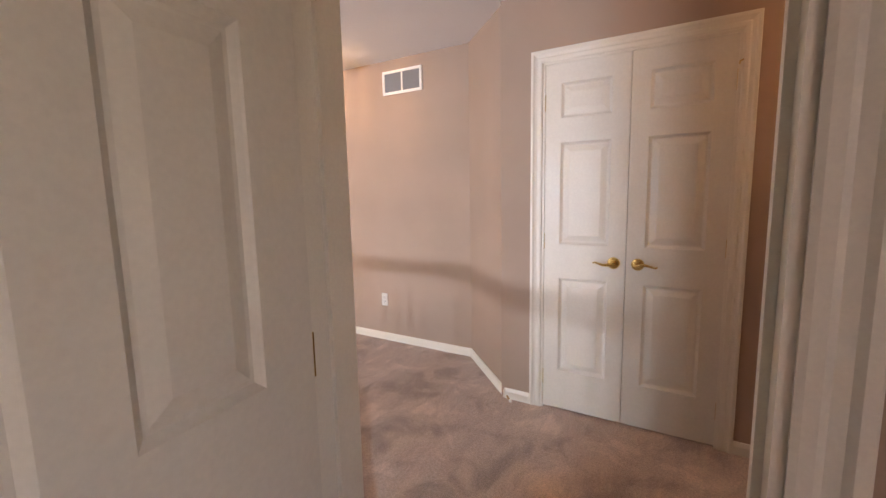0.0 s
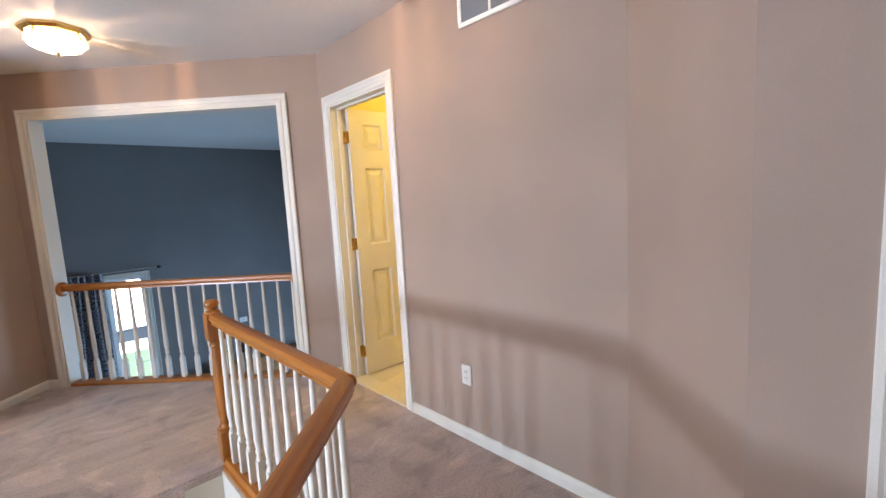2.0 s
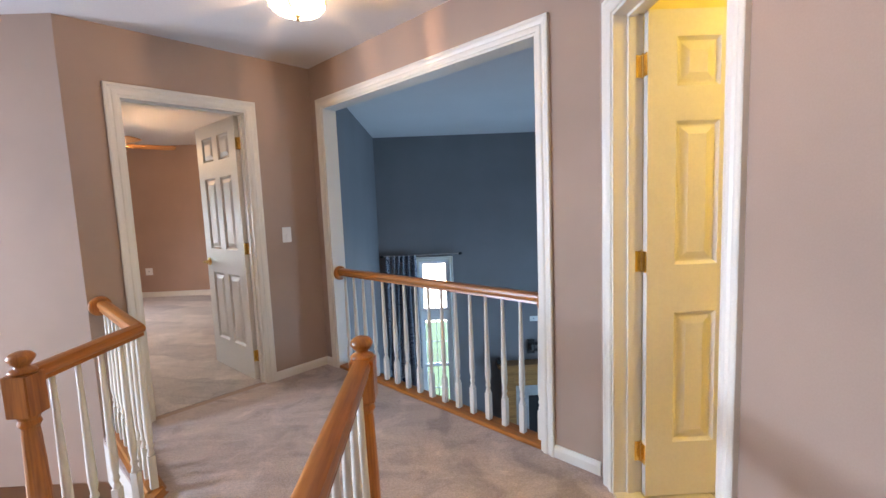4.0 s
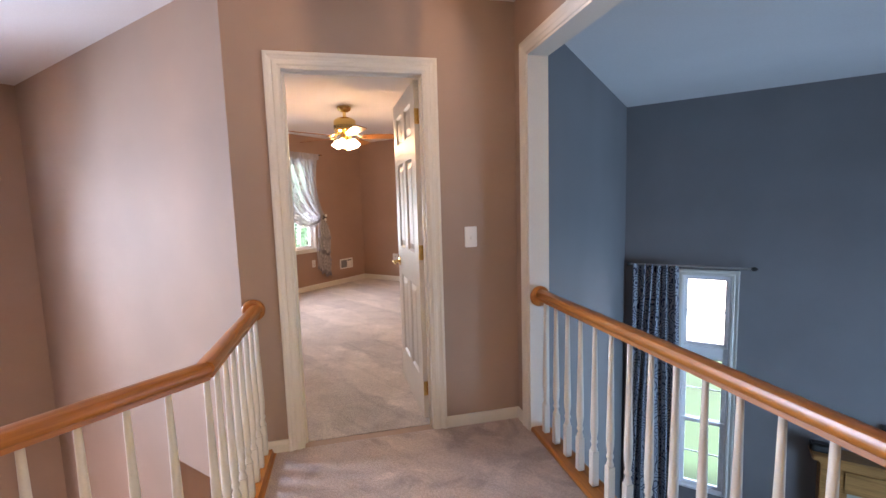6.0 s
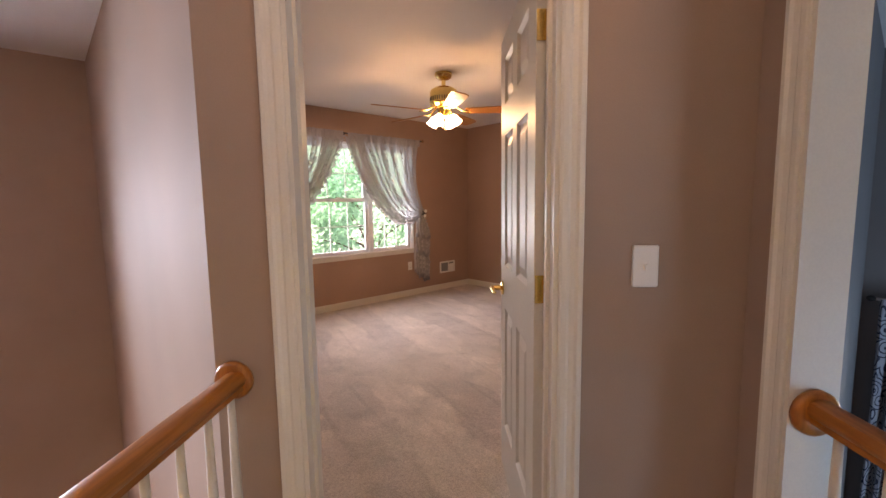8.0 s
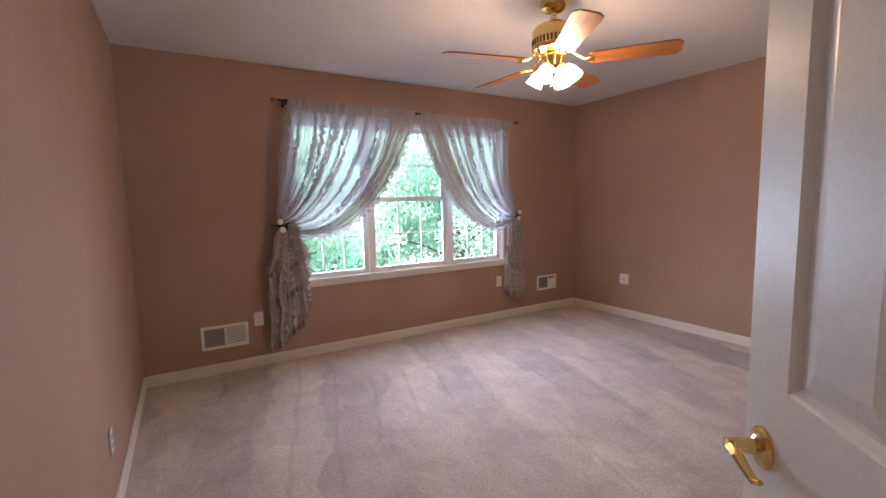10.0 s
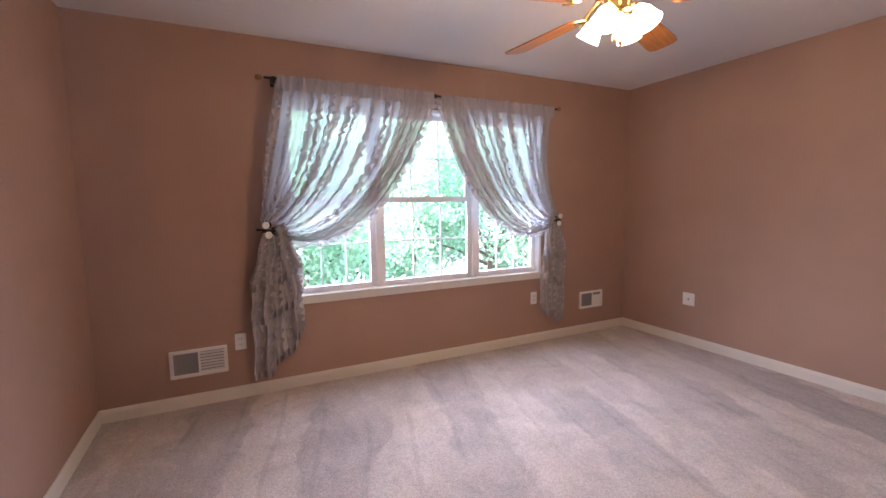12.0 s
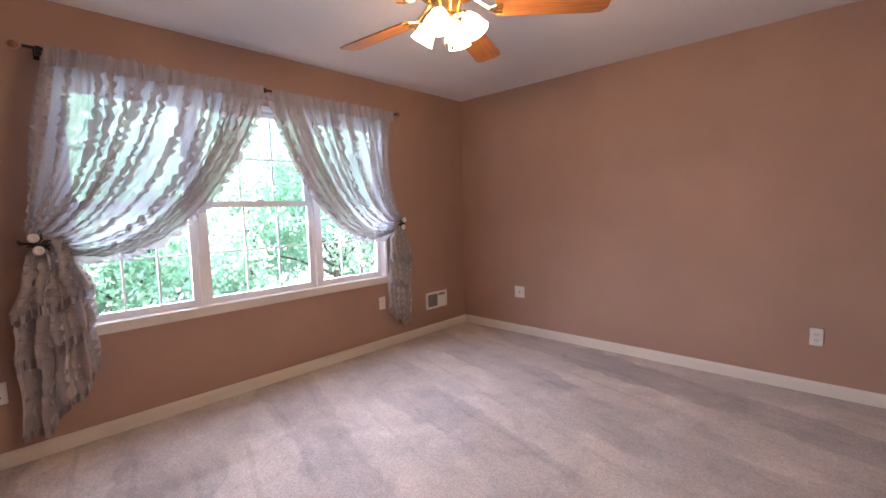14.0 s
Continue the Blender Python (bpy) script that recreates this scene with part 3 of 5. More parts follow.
NOSE = [(-0.050, -0.032), (-0.056, -0.016), (-0.050, 0.0), (-0.034, 0.004), (-0.030, SHOE_H), (0.030, SHOE_H), (0.038, 0.004), (0.05, 0.0), (0.05, -0.032)]


def straight_piece(name, parent, p0, p1, outline, z, material, cut0=0.0, cut1=0.0, label=""):
    """One straight moulding from p0 to p1; cut0 and cut1 are the mitre angles of its ends in degrees."""
    a, way, length = along(p0, p1)
    bm = bmesh.new()
    t0, t1 = math.tan(radians(cut0)), math.tan(radians(cut1))
    r0 = [bm.verts.new((-y * t0, -y, h)) for y, h in outline]
    r1 = [bm.verts.new((length - y * t1, -y, h)) for y, h in outline]
    n = len(outline)
    for i in range(n):
        j = (i + 1) % n
        bm.faces.new((r0[i], r0[j], r1[j], r1[i]))
    bm.faces.new(r0[::-1])
    bm.faces.new(r1)
    bmesh.ops.recalc_face_normals(bm, faces=bm.faces)
    return rounded(part(name, bm, material, parent, label, pose(a.x, a.y, z, 0, 0, math.degrees(math.atan2(way.y, way.x)))))


def balusters(parent, p0, p1, first, step, count):
    a, way, length = along(p0, p1)
    turn = math.degrees(math.atan2(way.y, way.x))
    for i in range(count):
        p = a + way * (first + step * i)
        part("baluster", BALUSTER, None, parent, "", pose(p.x, p.y, SHOE_H, 0, 0, turn))


def rosette(parent, p, turn, z=RAIL_Z):
    bm = lathe([(0.058, 0), (0.058, 0.010), (0.050, 0.018), (0.030, 0.020)], 24, None, Matrix.Rotation(radians(90), 4, "Y"))
    part("rosette", bm, OAK_Z, parent, "round oak wall rosette", pose(p[0], p[1], z, 0, 0, turn), True)


def newel(parent, x, y, below):
    bm = slab(-0.038, -0.038, -below, 0.038, 0.038, 0.18, bevel=0.003)
    lathe([(0.030, 0.18), (0.036, 0.195), (0.028, 0.21), (0.026, 0.23), (0.034, 0.27), (0.033, 0.40), (0.027, 0.60), (0.024, 0.63), (0.033, 0.645), (0.028, 0.66), (0.034, 0.675)], 20, bm)
    box(bm, -0.039, -0.039, 0.675, 0.039, 0.039, 0.815, bevel=0.003)
    ob = part("newel_post", bm, OAK_Z, parent, "turned oak newel post", pose(x, y, 0))
    cap = lathe([(0.034, 0.815), (0.040, 0.822), (0.034, 0.830), (0.022, 0.836), (0.020, 0.842), (0.030, 0.852), (0.037, 0.864), (0.036, 0.874), (0.028, 0.884), (0.012, 0.890), (0.002, 0.891)], 24)
    part("cap", cap, OAK_Z, ob, "turned oak button cap", pose(0, 0, 0), True)
    return ob


NA, KA, WA = (2.100, 3.455), (2.118, 2.150), (0.800, 0.868)
NB, KB, RL = (0.985, 3.470), (0.988, 4.018), (0.372, 4.636)

stair_rail = thing("stair_railing", pose(0, 0, 0), "oak handrail on white turned balusters round the stairwell", "railing")
newel(stair_rail, *NA, 0.0)
straight_piece("handrail", stair_rail, NA, KA, RAIL, RAIL_Z, OAK_RUN, 0, 22)
straight_piece("handrail", stair_rail, KA, WA, RAIL, RAIL_Z, OAK_RUN, 22, 0)
straight_piece("base_rail", stair_rail, (2.100, 3.42), KA, NOSE, 0.0, OAK_RUN, 0, 22)
straight_piece("base_rail", stair_rail, KA, WA, NOSE, 0.0, OAK_RUN, 22, 0)
balusters(stair_rail, NA, KA, 0.105, 0.121, 10)
balusters(stair_rail, KA, WA, 0.08, 0.122, 15)
rosette(stair_rail, (0.793, 0.895), 0)

foyer_rail = thing("foyer_railing", pose(0, 0, 0), "bent oak handrail on white balusters above the foyer", "railing")
newel(foyer_rail, *NB, 0.0)
straight_piece("handrail", foyer_rail, NB, KB, RAIL, RAIL_Z + 0.006, OAK_RUN, 0, -22)
straight_piece("handrail", foyer_rail, KB, RL, RAIL, RAIL_Z + 0.006, OAK_RUN, -22, 0)
straight_piece("base_rail", foyer_rail, NB, KB, NOSE, 0.0, OAK_RUN, 0, -22)
straight_piece("base_rail", foyer_rail, KB, RL, NOSE, 0.0, OAK_RUN, -22, 0)
balusters(foyer_rail, NB, KB, 0.10, 0.112, 4)
balusters(foyer_rail, KB, RL, 0.02, 0.115, 8)
rosette(foyer_rail, (0.362, 4.629), -45, RAIL_Z + 0.006)

om, _ = wall_frame(C0, R3)
OVP = [(om @ Vector((s, -0.058, 0))).xy for s in (OV0 + 0.014, OV1 - 0.014)]
over_rail = thing("overlook_railing", pose(0, 0, 0), "oak handrail on white balusters across the overlook", "railing")
straight_piece("handrail", over_rail, OVP[0], OVP[1], RAIL, RAIL_Z + 0.008, OAK_RUN)
straight_piece("base_rail", over_rail, OVP[0], OVP[1], [(-0.058, 0), (-0.058, 0.012), (-0.05, 0.020), (0.05, 0.020), (0.058, 0.012), (0.058, 0)], 0.003, OAK_RUN)
balusters(over_rail, OVP[0], OVP[1], 0.075, 0.1195, 16)
rosette(over_rail, OVP[0], -45)
rosette(over_rail, OVP[1], 135)

stairs = thing("staircase", pose(0, 0, 0), "oak stairs with a taupe carpet runner and white risers", "stairs")
RISE, GO = 2.75 / 14, 0.25
for k in range(1, 14):
    y1, z = 3.40 - GO * (k - 1), -RISE * k
    me_t = slab(0.96, y1 - GO - 0.028, z - 0.028, 2.040, y1 + 0.002, z, bevel=0.008)
    part("tread", me_t, OAK_X, stairs, "varnished oak tread")
    part("riser", slab(0.96, y1 - 0.0, z - 0.0, 2.040, y1 + 0.016, z + RISE - 0.03), WHITE, stairs, "white painted riser")
    bm = slab(1.14, y1 - GO - 0.036, z - 0.035, 1.862, y1 - 0.004, z + 0.011, bevel=0.012)
    box(bm, 1.14, y1 - 0.012, z - 0.002, 1.862, y1 - 0.001, z + RISE - 0.02)
    part("runner", bm, CARPET, stairs, "taupe carpet runner")
part("riser", slab(0.96, 0.12, LOW, 2.04, 0.14, LOW + RISE), WHITE, stairs)
bm = slab(0.95, 3.395, -0.05, 2.06, 3.425, 0.003, bevel=0.014)
part("runner", bm, CARPET, stairs, "carpet wrapped over the top step")
bm = bmesh.new()
outline = [(3.42, -0.27), (3.42, -0.02), (2.16, -0.02), (2.16, -0.60), (0.15, LOW + 0.3), (0.15, LOW), (0.6, LOW)]
lo, hi = [bm.verts.new((2.041, y, z)) for y, z in outline], [bm.verts.new((2.058, y, z)) for y, z in outline]
bm.faces.new(lo), bm.faces.new(hi[::-1])
for i in range(len(outline)):
    j = (i + 1) % len(outline)
    bm.faces.new((lo[i], hi[i], hi[j], lo[j]))
part("stringer", bm, WHITE, stairs, "white painted stringer")
wall("wall_stairwell", (2.0605, 0.3), (2.0605, 3.42), 0.1, LOW, -0.27, TAUPE, (), "taupe painted wall beside the stairs")

# ---- small fixtures on walls ----


def plate_thing(name, p0, p1, s, z, kind, label, width=0.072, height=0.116):
    """A wall plate on a wall's face: an outlet, a switch or a jack."""
    m, _ = wall_frame(p0, p1)
    ob = thing(name, m @ pose(s, 0, z), label, "wall plate")
    part("plate", slab(-width / 2, 0, -height / 2, width / 2, 0.006, height / 2, bevel=0.003), PLATE, ob)
    if kind == "outlet":
        for dz in (-0.02, 0.02):
            sock = part("socket", slab(-0.017, 0.005, dz - 0.014, 0.017, 0.008, dz + 0.014, bevel=0.002), PLATE, ob)
            bm = slab(-0.009, 0.007, dz - 0.004, -0.006, 0.0086, dz + 0.006)
            box(bm, 0.006, 0.007, dz - 0.004, 0.009, 0.0086, dz + 0.006)
            box(bm, -0.002, 0.007, dz - 0.011, 0.002, 0.0086, dz - 0.007)
            part("slots", bm, DARK, sock, "dark outlet slots")
    elif kind == "switch":
        part("toggle", slab(-0.005, 0.005, -0.012, 0.005, 0.016, 0.006, bevel=0.002), PLATE, ob)
        for dz in (-0.038, 0.038):
            part("screw", slab(-0.003, 0.005, dz - 0.003, 0.003, 0.0068, dz + 0.003), PLATE, ob)
    else:
        part("jack", slab(-0.008, 0.005, -0.008, 0.008, 0.009, 0.008, bevel=0.002), DUCT, ob, "small grey jack")
    return ob


plate_thing("outlet", R3, R2, 3.979 - 2.60, 0.378, "outlet", "white duplex outlet low on the hall wall")
plate_thing("light_switch", E0, C0, 1.253, 1.130, "switch", "white toggle switch beside the bedroom door", 0.074, 0.12)
plate_thing("light_switch", (1.45, -0.085), (DOORX1, -0.085), 0.16, 1.11, "switch", "white double switch on the short wall", 0.115, 0.116)
WW = ((BED_W, BED_S), (BED_W, BED_N))
plate_thing("outlet", *WW, 5.499 - BED_S, 0.40, "outlet", "white duplex outlet beside the wide floor register")
plate_thing("outlet", *WW, 8.0 - BED_S, 0.428, "outlet", "white duplex outlet under the window end")
NW = ((BED_W, BED_N), (BED_E, BED_N))
plate_thing("cable_jack", *NW, -2.315 - BED_W, 0.427, "jack", "white wall plate with a cable jack", 0.115, 0.116)
plate_thing("outlet", *NW, -0.035 - BED_W, 0.385, "outlet", "white duplex outlet on the plain bedroom wall")
plate_thing("outlet", (0.25, BED_S + 0.005), (BED_W, BED_S + 0.005), 0.25 + 1.53, 0.33, "outlet", "white duplex outlet near the bedroom door")
plate_thing("outlet", (GR_W, GR_N), (GR_E, GR_N), 2.98 - GR_W, -2.32, "outlet", "white outlet low beside the fireplace")
plate_thing("wall_plate", (GR_W, GR_N), (GR_E, GR_N), 3.92 - GR_W, -0.56, "jack", "blank white plate high on the slate wall", 0.13, 0.085)


def register(name, p0, p1, s0, s1, z0, z1, split, label, slats=9, paints=None):
    """A vent register: frame, centre bar, louvres and the dark duct behind. split: share of the width that stands open."""
    m, _ = wall_frame(p0, p1)
    w, h = s1 - s0, z1 - z0
    ob = thing(name, m @ pose(s0, 0, z0), label, "vent")
    f = 0.022
    bm = bmesh.new()
    box(bm, 0, 0, 0, w, 0.012, f, bevel=0.003)
    box(bm, 0, 0, h - f, w, 0.012, h, bevel=0.003)
    box(bm, 0, 0, f, f, 0.012, h - f)
    box(bm, w - f, 0, f, w, 0.012, h - f)
    box(bm, w * split - 0.006, 0.001, f, w * split + 0.006, 0.011, h - f)
    part("frame", bm, PLATE, ob, "white metal register frame")
    part("backing", slab(f, 0.0005, f, w - f, 0.0025, h - f), DUCT, ob, "dark duct opening")
    for a, b, tilt in ((f, w * split - 0.006, 12), (w * split + 0.006, w - f, 50)):
        for i in range(slats):
            z = f + (h - 2 * f) * (i + 0.5) / slats
            t = (h - 2 * f) / slats * 0.5
            bm = bmesh.new()
            vs = [bm.verts.new(p) for p in ((a, 0.003, z - t), (b, 0.003, z - t), (b, 0.0085, z + t * math.cos(radians(tilt))), (a, 0.0085, z + t * math.cos(radians(tilt))))]
            bm.faces.new(vs)
            part("slat", bm, (paints or (VENT_GREY, PLATE))[tilt > 20], ob)
    for sx in (f * 0.5, w - f * 0.5):
        part("screw", lathe([(0.004, 0), (0.003, 0.002)], 8, None, Matrix.Translation((sx, 0.012, h / 2)) @ Matrix.Rotation(radians(-90), 4, "X")), STEEL, ob)
    return ob


# two greys for the vent slats that are not white
VENT_GREY = painted("mid grey vent slat", (0.30, 0.30, 0.29), 0.5, 0.05)
VENT_DARK = painted("dark grey vent slat", (0.20, 0.21, 0.22), 0.7, 0.1)
register("return_vent", R3, R2, 3.979 - 2.528, 3.979 - 2.128, 2.160, 2.352, 0.5, "white return air grille high on the hall wall", 12, (VENT_DARK, VENT_DARK))
register("floor_register", *WW, 5.076 - BED_S, 5.414 - BED_S, 0.207, 0.392, 0.5, "wide white register low on the window wall", 7, (VENT_GREY, PLATE))
register("floor_register", *WW, 8.567 - BED_S, 8.874 - BED_S, 0.252, 0.425, 0.56, "small white register with one side shut", 1, (VENT_DARK, PLATE))

# spring door stop on the baseboard
stop = thing("door_stop", pose(2.50, 1.145, 0.055, 0, 0, -140), "small brass spring door stop on the baseboard", "door stop")
part("spring", tube([(0.0, 0, 0), (0.055, 0, 0)], 0.006, 10), BRASS, stop)
part("tip", tube([(0.055, 0, 0), (0.072, 0, 0)], 0.0085, 10), PLATE, stop, "white rubber tip")

# bathroom floor tiles and threshold
SIDE = 0.30
tile_me = mesh_of("tile", slab(0.003, 0.003, -0.006, SIDE - 0.003, SIDE - 0.003, 0.004, bevel=0.002), TILE)
bath_floor = bpy.data.objects["floor_bath"]
for i in range(6):
    for j in range(6):
        part("tile", tile_me, None, bath_floor, "", pose(3.225 + SIDE * i, 3.93 - SIDE * (j + 1), 0.0))
tagged(part("threshold", slab(3.100, 3.166, -0.01, 3.222, 3.838, 0.012, bevel=0.004), TILE), "cream stone threshold under the bathroom door", "threshold", kind="structure")

# ---- windows ----


def sash(parent, x0, x1, z0, z1, y, cols, rows, stile=0.042, name="sash"):
    """A glazed sash with its panes and glazing bars; x along the wall, y towards the room."""
    bm = bmesh.new()
    t = 0.016
    box(bm, x0, y - t, z0, x0 + stile, y + t, z1, bevel=0.003)
    box(bm, x1 - stile, y - t, z0, x1, y + t, z1, bevel=0.003)
    box(bm, x0 + stile, y - t, z0, x1 - stile, y + t, z0 + stile, bevel=0.003)
    box(bm, x0 + stile, y - t, z1 - stile, x1 - stile, y + t, z1, bevel=0.003)
    ob = part(name, bm, VINYL, parent, "white vinyl sash")
    gx0, gx1, gz0, gz1 = x0 + stile, x1 - stile, z0 + stile, z1 - stile
    bars = bmesh.new()
    for i in range(1, cols):
        x = gx0 + (gx1 - gx0) * i / cols
        box(bars, x - 0.006, y - 0.005, gz0, x + 0.006, y + 0.005, gz1)
    for j in range(1, rows):
        z = gz0 + (gz1 - gz0) * j / rows
        box(bars, gx0, y - 0.0045, z - 0.006, gx1, y + 0.0045, z + 0.006)
    if cols * rows > 1:
        part("glazing_bars", bars, VINYL, ob, "thin white glazing bars")
    pane = part("pane", slab(gx0 - 0.004, y - 0.002, gz0 - 0.004, gx1 + 0.004, y + 0.002, gz1 + 0.004), GLASS, ob, "clear window glass")
    pane.visible_shadow = False
    return ob


def double_hung(parent, x0, x1, z0, z1, meet, y, cols, rows):
    sash(parent, x0, x1, meet - 0.02, z1, y - 0.034, cols, rows, 0.04, "upper_sash")
    low = sash(parent, x0, x1, z0, meet + 0.02, y, cols, rows, 0.042, "lower_sash")
    mid = (x0 + x1) / 2
    part("sash_lock", slab(mid - 0.03, y + 0.002, meet + 0.0205, mid + 0.03, y + 0.016, meet + 0.032, bevel=0.003), VINYL, low)


def window_thing(name, p0, p1, label):
    m, _ = wall_frame(p0, p1)
    return tagged(thing(name, m, label, "window"), kind="structure")


# bedroom triple window; its local x runs with the wall
w1 = window_thing("window_1", (BED_W, 0.0), (BED_W, 10.0), "white vinyl triple window with glazing bars")
FD = -0.075
bm = bmesh.new()
ZB, ZT = 0.675, 2.07
box(bm, WIN0 + 0.002, -0.158, ZB, WIN0 + 0.026, -0.002, ZT)
box(bm, WIN1 - 0.026, -0.158, ZB, WIN1 - 0.002, -0.002, ZT)
box(bm, WIN0 + 0.026, -0.158, ZT - 0.03, WIN1 - 0.026, -0.002, ZT)
for x in (6.515, 7.385):
    box(bm, x - 0.018, -0.14, ZB, x + 0.018, -0.035, ZT - 0.03, bevel=0.004)
part("window_frame", bm, VINYL, w1, "white window frame and mullions")
bm = slab(WIN0 + 0.002, -0.158, 0.662, WIN1 - 0.002, 0.022, ZB, bevel=0.004)
box(bm, WIN0 + 0.005, -0.002, 0.612, WIN1 - 0.002, 0.017, 0.661, bevel=0.003)
part("window_sill", bm, WHITE, w1, "white wooden stool and apron")
for x0, x1 in ((WIN0 + 0.026, 6.497), (6.533, 7.367), (7.403, WIN1 - 0.026)):
    double_hung(w1, x0, x1, ZB + 0.001, ZT - 0.03, 1.36, FD, 3, 2)

# foyer windows
for k, (a, b, z0, z1) in enumerate(((2.335, 3.725, 0.23, 1.605), (2.335, 3.745, -1.95, -0.545))):
    w = window_thing("window_%d" % (k + 2), (FOY_W, 0.0), (FOY_W, 10.0), "white foyer window with glazing bars")
    bm = bmesh.new()
    box(bm, a, -0.148, z0, a + 0.02, -0.002, z1)
    box(bm, b - 0.02, -0.148, z0, b, -0.002, z1)
    box(bm, a + 0.02, -0.148, z1 - 0.02, b - 0.02, -0.002, z1)
    box(bm, a + 0.02, -0.148, z0, b - 0.02, -0.002, z0 + 0.02)
    part("window_frame", bm, VINYL, w)
    mid = (a + b) / 2
    sash(w, a + 0.02, mid, z0 + 0.02, z1 - 0.02, -0.07, 2, 4)
    sash(w, mid + 0.001, b - 0.02, z0 + 0.02, z1 - 0.02, -0.07, 2, 4)
    casing("trim_foyer_window_%d" % (k + 1), (FOY_W, 0.0), (FOY_W, 10.0), a, b, z1, z0)
    m, _ = wall_frame((FOY_W, 0.0), (FOY_W, 10.0))
    tagged(part("trim_foyer_sill", slab(a - 0.067, 0.0, z0 - 0.067, b + 0.067, 0.018, z0, bevel=0.003), WHITE, None, "", m), "white window casing below the glass", "trim", kind="structure")

# tall great room window
w4 = window_thing("window_4", (GR_W, GR_N), (GR_E, GR_N), "tall white window with blind above a double-hung sash")
gx0, gx1 = 2.115 - GR_W, 2.585 - GR_W
bm = bmesh.new()
box(bm, gx0, -0.158, -2.10, gx0 + 0.02, -0.002, 0.445)
box(bm, gx1 - 0.02, -0.158, -2.10, gx1, -0.002, 0.445)
box(bm, gx0 + 0.02, -0.158, 0.425, gx1 - 0.02, -0.002, 0.445)
box(bm, gx0 + 0.02, -0.158, -2.10, gx1 - 0.02, -0.002, -2.08)
box(bm, gx0 + 0.02, -0.14, -0.50, gx1 - 0.02, -0.03, -0.37)
part("window_frame", bm, VINYL, w4)
sash(w4, gx0 + 0.02, gx1 - 0.02, -0.37, 0.425, -0.08, 2, 2, 0.035)
double_hung(w4, gx0 + 0.02, gx1 - 0.02, -2.079, -0.50, -1.28, -0.08, 2, 2)
casing("trim_great_window", (GR_W, GR_N), (GR_E, GR_N), gx0, gx1, 0.445, -2.10)
# start room window, seen by its light alone; great room east window is added
w5 = window_thing("window_5", (GR_E, GR_N), (GR_E, 4.03), "wide white window, added unseen for the great room light")
sash(w5, 1.1, 2.2, -2.2, 0.4, -0.06, 2, 3)
sash(w5, 2.2, 3.3, -2.2, 0.4, -0.06, 2, 3)
# sheet outside the sashes, added to stop sun patches in the room
part("blind", slab(1.101, -0.116, -2.199, 3.299, -0.108, 0.399), VINYL, w5, "unseen white sheet added to keep the sun out")
w6 = window_thing("window_6", (0.67, -1.7), (-2.6, -1.7), "white window of the first room")
sash(w6, 1.2, 2.5, 0.75, 2.05, -0.05, 3, 2)

# ---- bedroom curtains ----


def cloth_of(name, color, opacity, through_light=0.5):
    """Thin gauze: part of the light passes, part glows through, part is reflected."""
    m = bpy.data.materials.new(name)
    n, l, b = nodes_of(m)
    v = coords(n, l)
    weave = noise_of(n, l, v, 260, 3)
    soft = noise_of(n, l, v, 6, 4)
    tone = mixed(n, l, 0.5, ramp_of(n, l, soft, [(0.3, tuple(c * 0.85 for c in color)), (0.7, color)]), ramp_of(n, l, weave, [(0.3, tuple(c * 0.75 for c in color)), (0.7, color)]))
    diffuse, glow, clear = n.new("ShaderNodeBsdfDiffuse"), n.new("ShaderNodeBsdfTranslucent"), n.new("ShaderNodeBsdfTransparent")
    l.new(tone, diffuse.inputs["Color"])
    l.new(tone, glow.inputs["Color"])
    body, all_ = n.new("ShaderNodeMixShader"), n.new("ShaderNodeMixShader")
    body.inputs[0].default_value = through_light
    l.new(diffuse.outputs[0], body.inputs[1])
    l.new(glow.outputs[0], body.inputs[2])
    fac = n.new("ShaderNodeMapRange")
    fac.inputs["To Min"].default_value, fac.inputs["To Max"].default_value = max(0, opacity - 0.15), min(1, opacity + 0.15)
    l.new(weave, fac.inputs["Value"])
    l.new(fac.outputs[0], all_.inputs[0])
    l.new(clear.outputs[0], all_.inputs[1])
    l.new(body.outputs[0], all_.inputs[2])
    l.new(all_.outputs[0], n["Material Output"].inputs["Surface"])
    return m


SHEER = cloth_of("pale grey sheer gauze", (0.50, 0.51, 0.53), 0.78, 0.42)
GATHER = cloth_of("folded grey gauze", (0.44, 0.41, 0.40), 0.90, 0.10)
RUFFLE = cloth_of("gathered grey gauze ruffle", (0.46, 0.425, 0.43), 0.90, 0.20)
HEAVY = cloth_of("doubled grey gauze", (0.60, 0.55, 0.53), 0.99, 0.08)
WOODBALL = oak("brown wooden finial", "z", (0.30, 0.14, 0.06), (0.18, 0.08, 0.03))


def lerp(a, b, t):
    return a + (b - a) * t


def grid_mesh(nu, nv, place):
    bm = bmesh.new()
    rows = [[bm.verts.new(place(i / nu, j / nv)) for i in range(nu + 1)] for j in range(nv + 1)]
    for a, b in zip(rows, rows[1:]):
        for i in range(nu):
            bm.faces.new((a[i], a[i + 1], b[i + 1], b[i]))
    return bm


def bezier(p, v):
    k = 1 - v
    return p[0] * k ** 3 + 3 * p[1] * k * k * v + 3 * p[2] * k * v * v + p[3] * v ** 3


